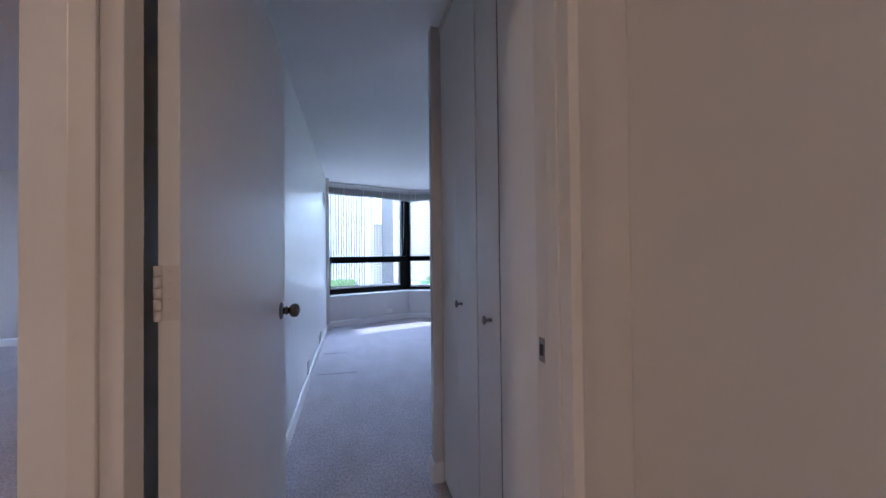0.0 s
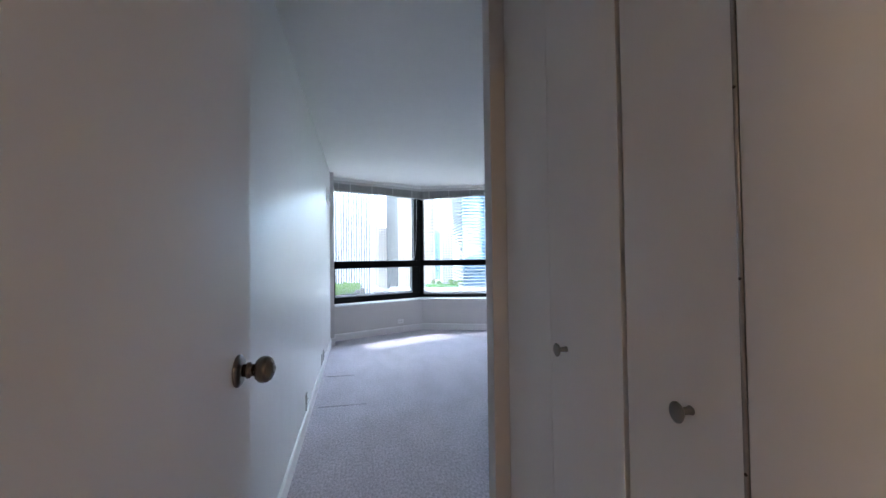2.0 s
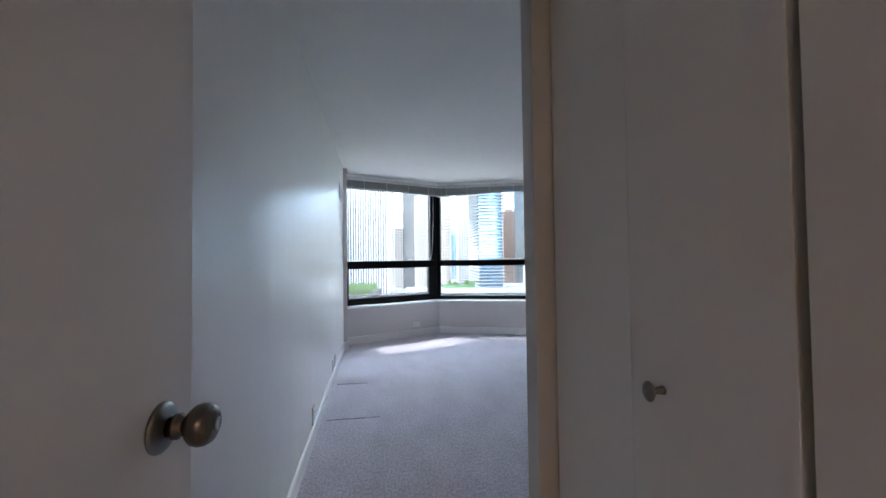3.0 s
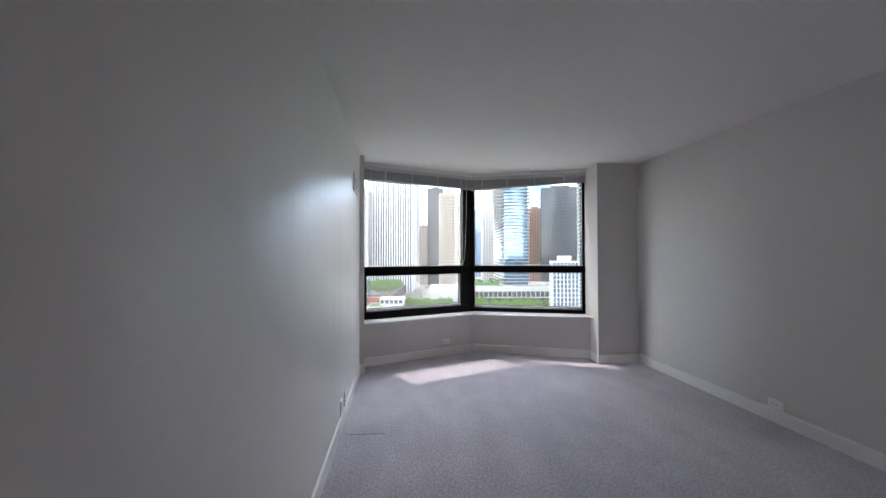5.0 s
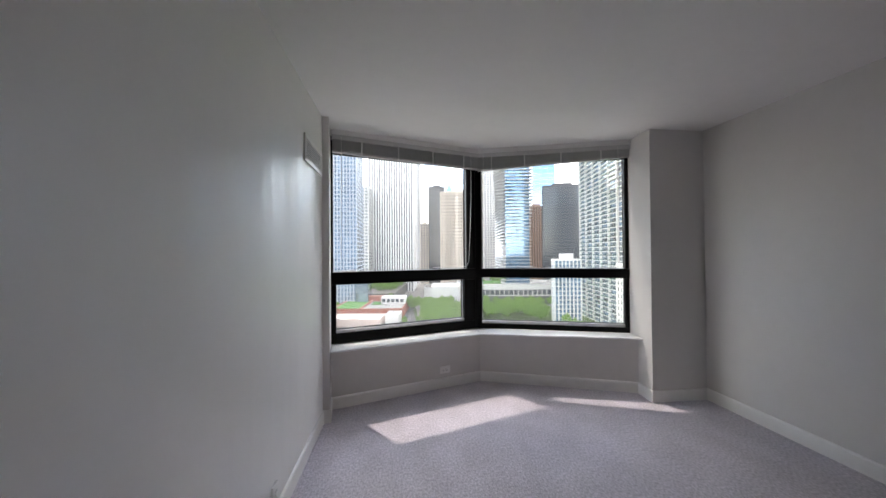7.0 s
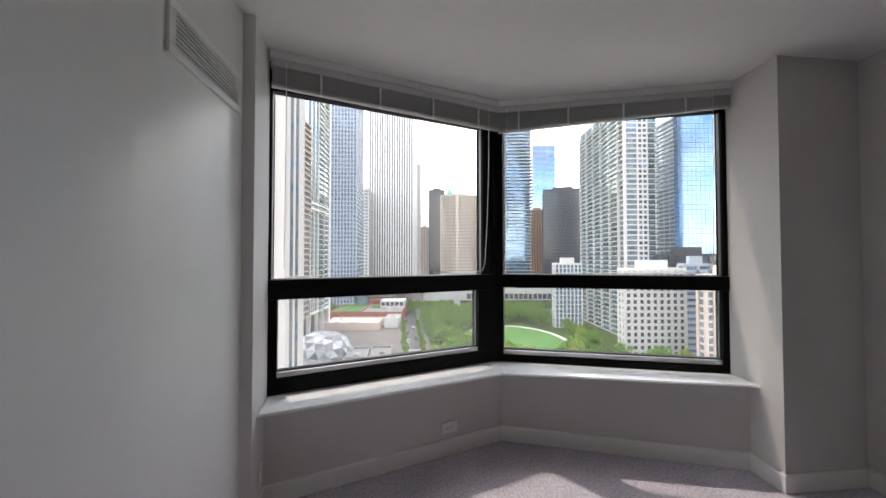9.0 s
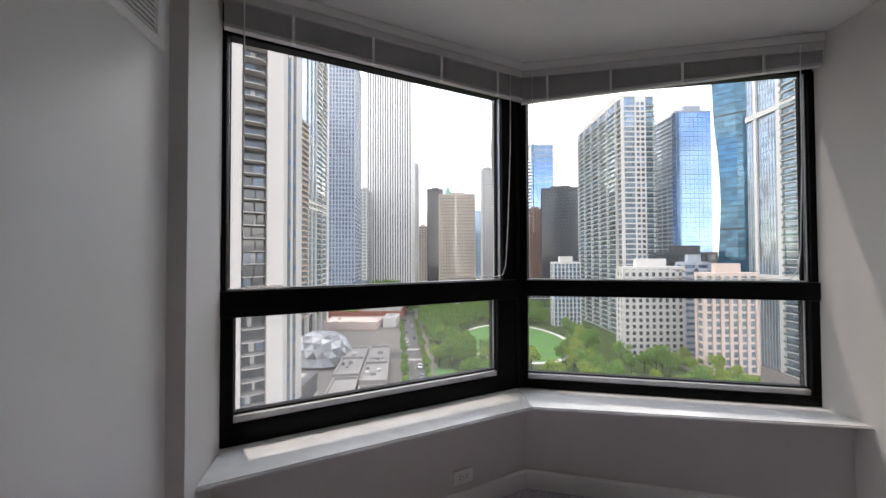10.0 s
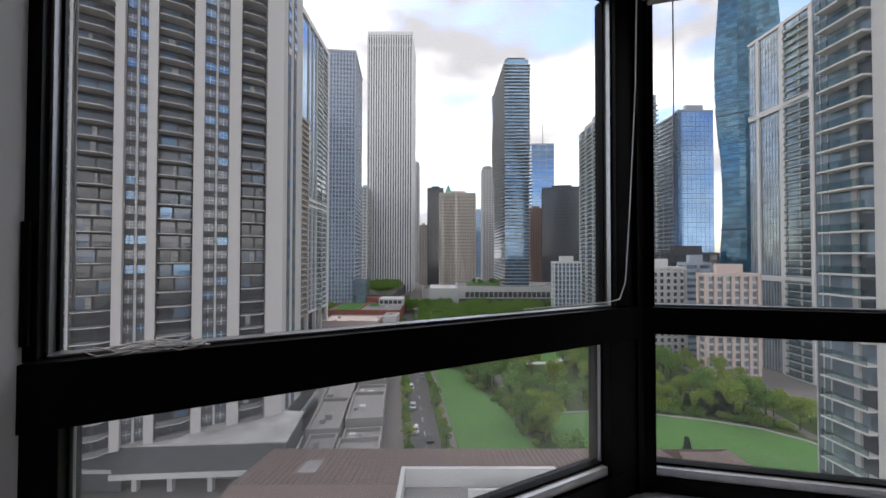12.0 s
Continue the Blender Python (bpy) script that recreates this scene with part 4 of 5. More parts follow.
def crown_tower():
    """Residential tower seen along its flank: blue glass crown, stacked balconies, white frame, belts and legs."""
    t = thing("crown_tower", "residential tower with a blue glass crown and white balconies", "building", CITY @ pose(-120, 186, STREET))
    w, d, h, fh = 44.5, 50.0, 178.0, 3.1
    part("core", box(0, w, 0, d, 14, h - 1), G_GREYBLUE, t, "grey-blue window glass")
    part("crown", box(0.5, w + 0.12, 4, 27, 118, h - 4), G_SKY, t, "mirror blue glass crown")
    part("roof_frame", box(-0.5, w + 1.0, -0.5, d + 0.5, h - 1, h + 2.2), C_WHITE, t, "white roof frame")
    for y0, y1, z0 in ((0, 1.2, 0), (14.6, 15.3, 0), (27.0, 27.9, 0), (37.6, 38.2, 0), (47.4, 50.2, 0), (21.0, 21.3, 14)):
        block("pier", t, C_WHITE, w - 0.4, w + 0.8, y0, y1, z0, h)
    for z in (74.0, 77.2, 14.0):
        block("belt", t, C_WHITE, w - 0.3, w + 0.95, 14.6, d + 0.2, z, z + 1.3)
    q = random.Random(3)
    n = int((h - 14) / fh)
    for k in range(n):
        z = 14 + k * fh
        if z < 122:
            block("balcony", t, C_BEIGE, w, w + 1.5, 3.6, 14.2, z, z + 0.35)
            block("balustrade", t, C_RUST, w + 1.3, w + 1.4, 3.6, 14.2, z + 0.35, z + 1.25)
        block("floor_line", t, C_LIGHT, w, w + (0.22 if z < 118 else 0.2), 15.4, 26.9, z, z + 0.32)
        block("balcony", t, C_WHITE, w, w + 1.3, 28.2, 37.4, z, z + 0.4)
        block("balustrade", t, RAIL_GLASS, w + 1.2, w + 1.26, 28.2, 37.4, z + 0.4, z + 1.4)
        block("balcony", t, C_WHITE, w, w + 1.0, 38.4, 47.2, z, z + 0.5)
        if q.random() < 0.55:
            block("window_band", t, q.choice((G_DARK, G_BLUE, G_SLATE)), w - 0.05, w + 0.08, 38.6 + q.uniform(0, 2), 46.5, z + 0.6, z + fh - 0.2)
    for y in (2, 14.8, 27.4, 37.9, 48.5):
        block("leg", t, C_WHITE, w - 1.2, w + 0.3, y - 0.6, y + 0.6, 0, 14)
    block("lobby", t, G_DARK, 4, w - 5, 4, d - 4, 0, 14)


crown_tower()


def near_tower():
    """Broad slab with white piers, brick window bays and stacked balconies, on a podium."""
    a = math.degrees(math.atan2(0.555, 0.832))
    base = -36.6
    t = thing("apartment_slab", "broad apartment tower with white piers and stacked balconies", "building", CITY @ pose(-64.1, 66.0, base, 0, 0, a))
    top, fh = 125.0, 2.9
    h = top - base
    n = int(h / fh)
    part("core", box(-40, 32.0, 1.5, 22, 0, h), C_BRICKGREY, t, "dark brick wall")
    for s0, s1 in ((2.7, 4.1), (7.6, 9.1), (15.0, 16.8), (21.3, 23.5), (28.6, 32.1), (-9.6, -7.4)):
        block("pier", t, C_PIER, s0, s1, -0.9, 1.7, 0, h)
    block("divider", t, C_LIGHT, -3.4, -3.0, -0.4, 1.6, 0, h)
    block("divider", t, C_LIGHT, 5.65, 6.05, 1.1, 1.6, 0, h)
    block("divider", t, C_LIGHT, 18.85, 19.25, 1.1, 1.6, 0, h)
    part("end_wall", box(0, 11, 0, 0.5, 0, h, pose(32.1, -0.9, 0, 0, 0, 90 - a)), C_PIER, t, "pale end wall")
    for c in (3.0, 6.2):
        part("brick_strip", box(c - 0.8, c + 0.8, -0.06, 0.1, 0, h - 0.5, pose(32.1, -0.9, 0, 0, 0, 90 - a)), C_BRICKGREY, t, "dark brick strip")
    win = mesh_of("window", box(-0.5, 0.5, -0.06, 0.06, 0, 1), G_GREY)
    lit = mesh_of("window", box(-0.5, 0.5, -0.06, 0.06, 0, 1), G_BLUE)
    bar = mesh_of("bar", box(-0.5, 0.5, -0.05, 0.05, 0, 1), C_WHITE)
    bays = ((-7.4, -3.4), (-3.0, 2.7), (9.1, 15.0), (23.5, 28.6))
    rails, slabs = [], []
    for s0, s1 in bays:
        rim = [(s0 + 0.05, 0.2), (s0 + 0.35, -1.35), (s1 - 1.3, -1.55), (s1 - 0.05, -0.35)]
        slabs.append(mesh_of("balcony", add_prism(bmesh.new(), [(s1 - 0.02, 1.42), (s0 + 0.02, 1.42)] + rim, 0, 0.16), C_PIER))
        bm = bmesh.new()
        for (xa, ya), (xb, yb) in zip(rim, rim[1:]):
            reach, turn = math.hypot(xb - xa, yb - ya), math.degrees(math.atan2(yb - ya, xb - xa))
            m = pose(xa, ya, 0, 0, 0, turn)
            add_box(bm, 0, reach, 0.03, 0.09, 1.15, 1.24, m)
            add_box(bm, 0, reach, 0.04, 0.08, 0.30, 0.35, m)
            for i in range(int(reach / 0.28)):
                add_box(bm, 0.1 + i * 0.28, 0.15 + i * 0.28, 0.04, 0.08, 0.35, 1.15, m)
        rails.append(mesh_of("railing", bm, C_DARKGREY))
    q = random.Random(11)
    for k in range(n):
        z = k * fh
        for c in (4.87, 6.83, 17.82, 20.28):
            wd = 1.35 if c < 10 else 1.8
            o = piece("window", lit if q.random() < 0.35 else win, t, pose(c, 1.46, z + 0.95) @ Matrix.Diagonal((wd, 1, 1.62, 1)))
            piece("mullion", bar, o, Matrix.Translation((0, -0.06, 0)) @ Matrix.Diagonal((0.07, 1.2, 1, 1)))
            piece("transom", bar, o, Matrix.Translation((0, -0.06, 0.52)) @ Matrix.Diagonal((1, 1.2, 0.06, 1)))
        for b, ((s0, s1), rail, slab) in enumerate(zip(bays, rails, slabs)):
            piece("balcony", slab, t, pose(0, 0, z))
            mid = (s0 + s1) / 2 + q.uniform(-0.6, 0.6)
            # one bay's middle floors take lighter, bluer glass to imitate reflected sky
            shade = (G_DARK, G_SLATE, G_BLUE, G_GREY) if b == 2 and 8 < k < 40 else (G_DARK, G_DARK, G_SLATE, G_DARK)
            block("balcony_glazing", t, q.choice(shade), s0 + 0.5, mid, 1.38, 1.47, z + 0.3, z + 2.6)
            block("balcony_glazing", t, q.choice(shade), mid + 0.35, s1 - 0.4, 1.38, 1.47, z + 0.3, z + 2.6)
            piece("railing", rail, t, pose(0, 0, z))
            if q.random() < 0.3:
                block("curtain", t, C_LIGHT, mid - q.uniform(0.5, 1.3), mid - 0.1, 1.33, 1.37, z + 0.35, z + 2.5)
        for c in (3.0, 6.2):
            piece("end_window", lit if q.random() < 0.4 else win, t, pose(32.1, -0.9, z + 0.75, 0, 0, 90 - a) @ pose(c, -0.07, 0) @ Matrix.Diagonal((1.35, 1, 1.75, 1)))
    part("roof", box(-40, 32, -0.5, 22, h, h + 2), C_LIGHT, t)
    pod = thing("podium", "low dark podium with a stained flat roof on columns", "building", CITY @ pose(0, 0, STREET))
    for nm, e, z0, z1, mat, note in (("upper_storey", 0.0, 5.0, 10.2, C_SLATE, "dark metal fascia"), ("roof", 0.3, 10.2, 10.5, ROOF_WHITE, "stained pale roof"), ("soffit_band", 0.3, 4.0, 5.0, C_LIGHT, "pale concrete band")):
        part(nm, add_prism(bmesh.new(), [(-63 - e, 69.2 - e), (-30.6 + e, 71.2 - e), (-32.4 + e, 84 + e), (-37 + e, 84.5 + e), (-39 + e, 112), (-63 - e, 112)], z0, z1), mat, pod, note)
    part("parapet_wing", box(-80, -63.5, 72, 100, 0, 9.0), C_SLATE, pod, "dark metal wing")
    part("wing_band", box(-80, -63.4, 71.8, 72.2, 3.6, 4.4), C_LIGHT, pod, "pale concrete band")
    for x in (-61, -54, -46, -38, -32):
        block("column", pod, C_LIGHT, x - 0.5, x + 0.5, 72.0, 73.0, 0, 4.0)
    block("shop_wall", pod, G_DARK, -62.5, -37, 76, 108, 0, 4.0)
    block("roof_box", pod, C_SLATE, -40, -37.4, 85.5, 108, 10.5, 12.2)


near_tower()


def flank_tower(label, x, y, w, top, fh, strips, glass, out, belts=()):
    """Tower seen along its flank. strips along the -x side, from the near end: (start, end, kind)."""
    t = thing("balcony_tower", label, "building", CITY @ pose(x, y, STREET))
    h, d = top - STREET, strips[-1][1]
    part("core", box(0, w, 0, d, 0, h), glass, t, "window glass")
    part("roof", box(-0.7, w + 0.3, -0.3, d + 0.3, h, h + 1.2), C_WHITE, t)
    n = int(h / fh)
    q = random.Random(5)
    for y0, y1, kind in strips:
        if kind == "pier":
            block("pier", t, C_WHITE, -0.7, 0.3, y0, y1, 0, h)
        elif kind == "wall":
            block("wall_panel", t, C_WHITE, -0.5, 0.3, y0, y1, 0, h)
            for k in range(n):
                for i in range(int((y1 - y0) / 3.2)):
                    c = y0 + 1.8 + i * 3.2
                    block("window", t, G_BLUE if q.random() < 0.5 else G_GREYBLUE, -0.56, -0.4, c - 0.85, c + 0.85, k * fh + 0.75, k * fh + 2.35)
        elif kind == "glass":
            for k in range(n):
                block("spandrel", t, C_DARKGREY, -0.10, 0.05, y0, y1, k * fh, k * fh + 0.22)
            m = max(2, round((y1 - y0) / 1.3))
            for i in range(m + 1):
                c = y0 + (y1 - y0) * i / m
                block("mullion", t, C_LIGHT, -0.14, 0.05, c - 0.05, c + 0.05, 0, h)
        else:
            mid = y0 + (y1 - y0) * 0.42
            block("pier", t, C_LIGHT, -0.35, 0.3, mid - 0.35, mid + 0.35, 0, h)
            for k in range(n):
                z = k * fh
                block("balcony", t, C_WHITE, -out, 0, y0, y1, z, z + 0.24)
                block("balustrade", t, RAIL_GLASS, -out + 0.02, -out + 0.06, y0 + 0.05, y1 - 0.05, z + 0.28, z + 1.22)
                block("handrail", t, C_DARKGREY, -out, -out + 0.08, y0, y1, z + 1.22, z + 1.29)
                for i in range(5):
                    c = y0 + 0.08 + (y1 - y0 - 0.16) * i / 4
                    block("post", t, C_DARKGREY, -out + 0.01, -out + 0.07, c - 0.03, c + 0.03, z + 0.24, z + 1.22)
                if q.random() < 0.6:
                    block("sliding_door", t, G_DARK, -0.12, 0.02, y0 + 0.4, mid - 0.5, z + 0.3, z + 2.5)
    for z in belts:
        block("belt", t, C_WHITE, -0.85, 0.2, 0, d, z - STREET, z - STREET + 2.2)
    for k in range(int(w / 3)):
        block("mullion", t, C_LIGHT, k * 3, k * 3 + 0.4, -0.3, 0.02, 0, h)
    return t


flank_tower("white and glass apartment tower with a column of balconies", 136, 130.5, 30, 92, 3.0,
            [(0, 0.9, "pier"), (0.9, 10.6, "balcony"), (10.6, 12.6, "pier"), (12.6, 21.8, "glass"), (21.8, 23.2, "pier"), (23.2, 27, "glass")], G_GREYBLUE, 1.2, (58.5, -10.5))
flank_tower("glassy apartment tower with wide glazed balconies", 57, 28, 28, 95, 2.95,
            [(0, 18.7, "wall"), (18.7, 24.6, "balcony"), (24.6, 26.6, "glass")], G_GREYBLUE, 1.8)

# ---- ground, street and park ----
AVENUE = CITY @ pose(-4.5, 90, 0) @ pose(0, 0, 0, 0, 0, 6.9) @ pose(4.5, -90, 0)   # the street runs a little to the side
def flat(name, points, z0, z1, mat, label, category):
    o = structure(name, add_prism(bmesh.new(), points, z0, z1), mat, label, category)
    o.matrix_world = AVENUE if name in ("road", "road_cross", "pavement_left", "pavement_right", "lawn_street", "verge_left", "verge_right") else CITY
    return o


def rect(x0, x1, y0, y1):
    return [(x0, y0), (x1, y0), (x1, y1), (x0, y1)]


def ring(cx, cy, rx, ry, n=48):
    return [(cx + rx * math.cos(2 * math.pi * i / n), cy + ry * math.sin(2 * math.pi * i / n)) for i in range(n)]


flat("ground", rect(-3000, 3000, -300, 4500), STREET - 1.0, STREET - 0.15, PAVING, "grey city ground reaching the horizon", "ground")
flat("road", rect(-7.4, -0.3, 20, 420), STREET - 0.3, STREET - 0.12, ASPHALT, "straight grey asphalt street", "road")
flat("road_cross", rect(-160, -7.4, 168, 178), STREET - 0.3, STREET - 0.115, ASPHALT, "asphalt side street", "road")
flat("road_park", rect(60, 74, 128, 320), STREET - 0.3, STREET - 0.118, ASPHALT, "asphalt street beside the park", "road")
flat("pavement_left", rect(-11.8, -9.6, 20, 167), STREET - 0.3, STREET, PAVING, "concrete pavement with a kerb", "pavement")
flat("pavement_right", rect(2.0, 3.7, 20, 420), STREET - 0.3, STREET, PAVING, "concrete pavement with a kerb", "pavement")
flat("park_soil", [(4, 30), (112, 30), (112, 300), (-20, 300), (5.5, 92)], STREET - 0.3, STREET + 0.02, SOIL, "dark green planted park ground", "ground")
flat("path_ring", ring(40, 200, 30.5, 45), STREET - 0.3, STREET + 0.05, C_LIGHT, "pale path round the lawn", "pavement")
flat("lawn_round", ring(40, 200, 27.5, 42), STREET - 0.3, STREET + 0.09, GRASS, "round bright green lawn", "lawn")
flat("lawn_near", [(30, 62), (101, 60), (94.5, 84), (92, 91), (86, 97.3), (76, 102), (64, 105.5), (48, 108), (30, 107)], STREET - 0.3, STREET + 0.09, GRASS, "bright green lawn between the towers", "lawn")
flat("lawn_path", [(30, 107.1), (48, 108.1), (64, 105.6), (76, 102.1), (86, 97.4), (92, 91.2), (94.6, 84), (95.9, 84.2), (93.2, 91.7), (86.8, 98.4), (76.5, 103.1), (64.2, 106.7), (48, 109.2), (30, 108.2)], STREET - 0.3, STREET + 0.12, C_ROOFWALL, "pale concrete path along the lawn", "pavement")
flat("path_towers", [(94.5, 92.5), (97.5, 91.5), (103.5, 153), (100.5, 153)], STREET - 0.3, STREET + 0.06, PAVING, "pale path along the apartment towers", "pavement")
flat("lawn_street", [(3.8, 60), (24, 60), (21, 108), (12.5, 146), (3.8, 150)], STREET - 0.3, STREET + 0.07, GRASS, "green lawn beside the street", "lawn")
flat("verge_left", rect(-9.5, -7.5, 20, 167), STREET - 0.3, STREET + 0.03, SOIL, "planted verge with street trees", "ground")
flat("verge_right", rect(-0.2, 1.9, 20, 420), STREET - 0.3, STREET + 0.03, SOIL, "planted verge with street trees", "ground")
flat("path_strip", rect(20.3, 22.8, 70, 150), STREET - 0.3, STREET + 0.06, PAVING, "pale park path", "pavement")
lines = thing("lane_marking", "white road markings on the street", "road marking", AVENUE @ pose(0, 0, STREET - 0.118), "", "structure")
for k in range(40):
    block("dash", lines, LINE, -3.95, -3.8, 30 + k * 8, 33 + k * 8, 0, 0.006)
for k in range(7):
    block("stripe", lines, LINE, -7.2 + k, -6.7 + k, 162, 165.5, 0, 0.006)
    block("stripe", lines, LINE, -7.2 + k, -6.7 + k, 180, 183.5, 0, 0.006)


def tree_meshes(kind, seed):
    """Trunk with limbs, and a crown of many leaf clumps."""
    rnd = random.Random(seed)
    bt, bc = bmesh.new(), bmesh.new()
    add_tube(bt, [(0, 0, -0.2), (0.02, 0, 0.3), (0.0, 0.02, 0.8)] if kind == "shrub" else [(0, 0, -0.2), (0.05, 0, 1.5), (0.0, 0.1, 3.2), (0.1, 0.05, 5.6)], 0.06 if kind == "shrub" else 0.19, 7)
    clusters = []
    if kind == "shrub":
        for i in range(8):
            q = i * 2.4
            end = Vector((rnd.uniform(0.4, 1.6) * math.cos(q), rnd.uniform(0.4, 1.6) * math.sin(q), rnd.uniform(0.7, 1.7)))
            add_tube(bt, [(0, 0, 0), tuple(end * 0.5), tuple(end)], 0.03, 5)
            clusters.append((end, rnd.uniform(0.7, 1.1)))
    elif kind == "conifer":
        for k in range(9):
            z = 1.0 + k * 0.85
            r = 2.3 * (1 - k / 10)
            for i in range(9):
                q = i * 0.7 + k * 0.5
                clusters.append((Vector((r * 0.7 * math.cos(q), r * 0.7 * math.sin(q), z)), 0.55 + 0.25 * r / 2.3))
    else:
        for i in range(9):
            q = i * 2.4 + rnd.uniform(-0.3, 0.3)
            r, z = rnd.uniform(1.3, 2.7), rnd.uniform(4.0, 7.6)
            end = Vector((r * math.cos(q), r * math.sin(q), z))
            add_tube(bt, [(0.05, 0.05, 2.4 + i * 0.3), tuple(end * 0.55 + Vector((0, 0, 1.2))), tuple(end)], 0.06, 5)
            clusters.append((end, rnd.uniform(1.0, 1.6)))
        clusters += [(Vector((rnd.uniform(-1.2, 1.2), rnd.uniform(-1.2, 1.2), rnd.uniform(6.2, 8.6))), rnd.uniform(0.9, 1.4)) for _ in range(5)]
    for c, r in clusters:
        for _ in range(26 if kind == "conifer" else 84):
            d = Vector((rnd.gauss(0, 1), rnd.gauss(0, 1), rnd.gauss(0, 0.8))).normalized() * r * rnd.uniform(0.55, 1.08)
            p0 = c + d
            s = rnd.uniform(0.15, 0.33)
            ax = Vector((rnd.gauss(0, 1), rnd.gauss(0, 1), rnd.gauss(0, 1))).normalized()
            ay = ax.cross(Vector((rnd.gauss(0, 1), rnd.gauss(0, 1), 0.3))).normalized()
            vs = [bc.verts.new(p0 + s * (ax * x + ay * y)) for x, y in ((-1, -0.3), (0.1, -0.7), (1, 0.1), (0.2, 0.8), (-0.7, 0.6))]
            bc.faces.new(vs)
    return bt, bc


def tree(kind, leaf, seed, label):
    t = thing("shrub" if kind == "shrub" else "tree", label, "shrub" if kind == "shrub" else "tree", CITY @ pose(0, 30, STREET - 20))
    bt, bc = tree_meshes(kind, seed)
    part("trunk", bt, BARK, t)
    part("crown", bc, leaf, t)
    return t


KINDS = [tree("broad", LEAF, 1, "full green park tree"), tree("broad", LEAF, 2, "full green park tree"),
         tree("broad", LEAF2, 3, "young yellow-green street tree"), tree("conifer", LEAF3, 4, "dark conifer beside the lawn"), tree("shrub", LEAF, 5, "dense green shrub beside the park path"), tree("shrub", LEAF2, 6, "yellow-green shrub beside the park path")]
rnd = random.Random(7)
first = [True] * 6
FAR = []
def plant(k, x, y, s, base=CITY):
    m = base @ pose(x, y, STREET, 0, 0, rnd.uniform(0, 360))
    if y > 190:
        FAR.append((k, m, s))
        return
    if first[k]:
        first[k] = False
        KINDS[k].matrix_world = m
        KINDS[k].scale = (s, s, s)
        o = KINDS[k]
    else:
        o = copy_thing(KINDS[k], m)
        o.scale = (s, s, s * rnd.uniform(0.9, 1.15))
    tagged(o, group="park shrubs" if k > 3 else "park trees")


def in_ellipse(x, y, cx, cy, rx, ry):
    return ((x - cx) / rx) ** 2 + ((y - cy) / ry) ** 2 < 1


for _ in range(800):
    x, y = rnd.uniform(-18, 108), rnd.uniform(72, 290)
    street_x = x + 0.12 * (y - 90)
    if in_ellipse(x, y, 40, 200, 32, 47) or (x > 28 and y < 110 - 0.0052 * max(0, x - 45) ** 2) or (x > 92 and y < 116) or (62 < x < 70 and rnd.random() < 0.5) or (x > 74 and y > 160) or street_x < 5 or (y < 150 and street_x < 22 - 0.23 * max(0, y - 104)) or (98 < x < 105 and y < 156) or (x > 68 and 112 < y < 160 and rnd.random() < 0.6) or (8 < x < 60 and 105 < y < 152 and rnd.random() < 0.35):
        continue
    plant(rnd.choice((0, 1, 0, 1, 2)), x, y, rnd.uniform(0.8, 1.25))
for k in range(14):
    plant(2, 96 + (k % 2) * 7 + rnd.uniform(-1, 1), 97 + k * 4.2, rnd.uniform(0.7, 0.95))
for k in range(9):
    plant(2, 72 + k * 3.0, 118 + rnd.uniform(-4, 8), rnd.uniform(0.65, 0.9))
for x, y, k in ((78, 107.5, 0.85), (81.5, 106.5, 0.75), (84, 107, 0.9), (74, 109, 0.6), (57, 84, 0.5)):
    plant(3, x, y, k)
for k in range(26):
    plant(rnd.choice((0, 1, 2)), -8.5 + rnd.uniform(-0.4, 0.4), 84 + k * 6.5, rnd.uniform(0.42, 0.6), AVENUE)
    plant(rnd.choice((0, 1, 2)), 0.9 + rnd.uniform(-0.4, 0.4), 82 + k * 6.5, rnd.uniform(0.38, 0.58), AVENUE)
for x, y, k in ((25, 99, 1.0), (28.5, 96, 1.1), (23.5, 104, 0.9)):
    plant(2, x, y, k)
for _ in range(130):
    x, y = rnd.uniform(-100, -12), rnd.uniform(225, 330)
    if not (-84 < x < -28 and y < 312) and not (-75 < x < -61 and y > 292) and not (x > -30 and y > 225 and 0.055 * y - 40 < x < 0.055 * y - 30):
        plant(rnd.choice((0, 1)), x, y, rnd.uniform(0.8, 1.2))
for _ in range(110):
    plant(rnd.choice((0, 1, 2)), rnd.uniform(-85, -47), rnd.uniform(334, 418), rnd.uniform(0.8, 1.25), CITY @ Matrix.Translation((0, 0, 9)))
for _ in range(34):
    plant(rnd.choice((0, 1)), rnd.uniform(-30, 9), rnd.uniform(290, 310), rnd.uniform(0.8, 1.2))
for _ in range(26):
    plant(rnd.choice((0, 2)), rnd.uniform(25, 59), rnd.uniform(340, 365), rnd.uniform(0.3, 0.6), CITY @ Matrix.Translation((0, 0, 18.5)))
for _ in range(50):
    plant(rnd.choice((0, 1)), rnd.uniform(10, 190), rnd.uniform(292, 316), rnd.uniform(0.8, 1.2))


for _ in range(120):
    x = rnd.uniform(46, 93)
    y = 108.5 - 0.0056 * max(0, x - 45) ** 2 + 1.5 + abs(rnd.gauss(0, 7))
    plant(rnd.choice((4, 4, 5)), x, y, rnd.uniform(0.5, 1.0))
for _ in range(40):
    y = rnd.uniform(86, 150)
    plant(rnd.choice((4, 5)), 21.5 - 0.23 * max(0, y - 104) + rnd.uniform(0, 7), y, rnd.uniform(0.5, 1.0), AVENUE)


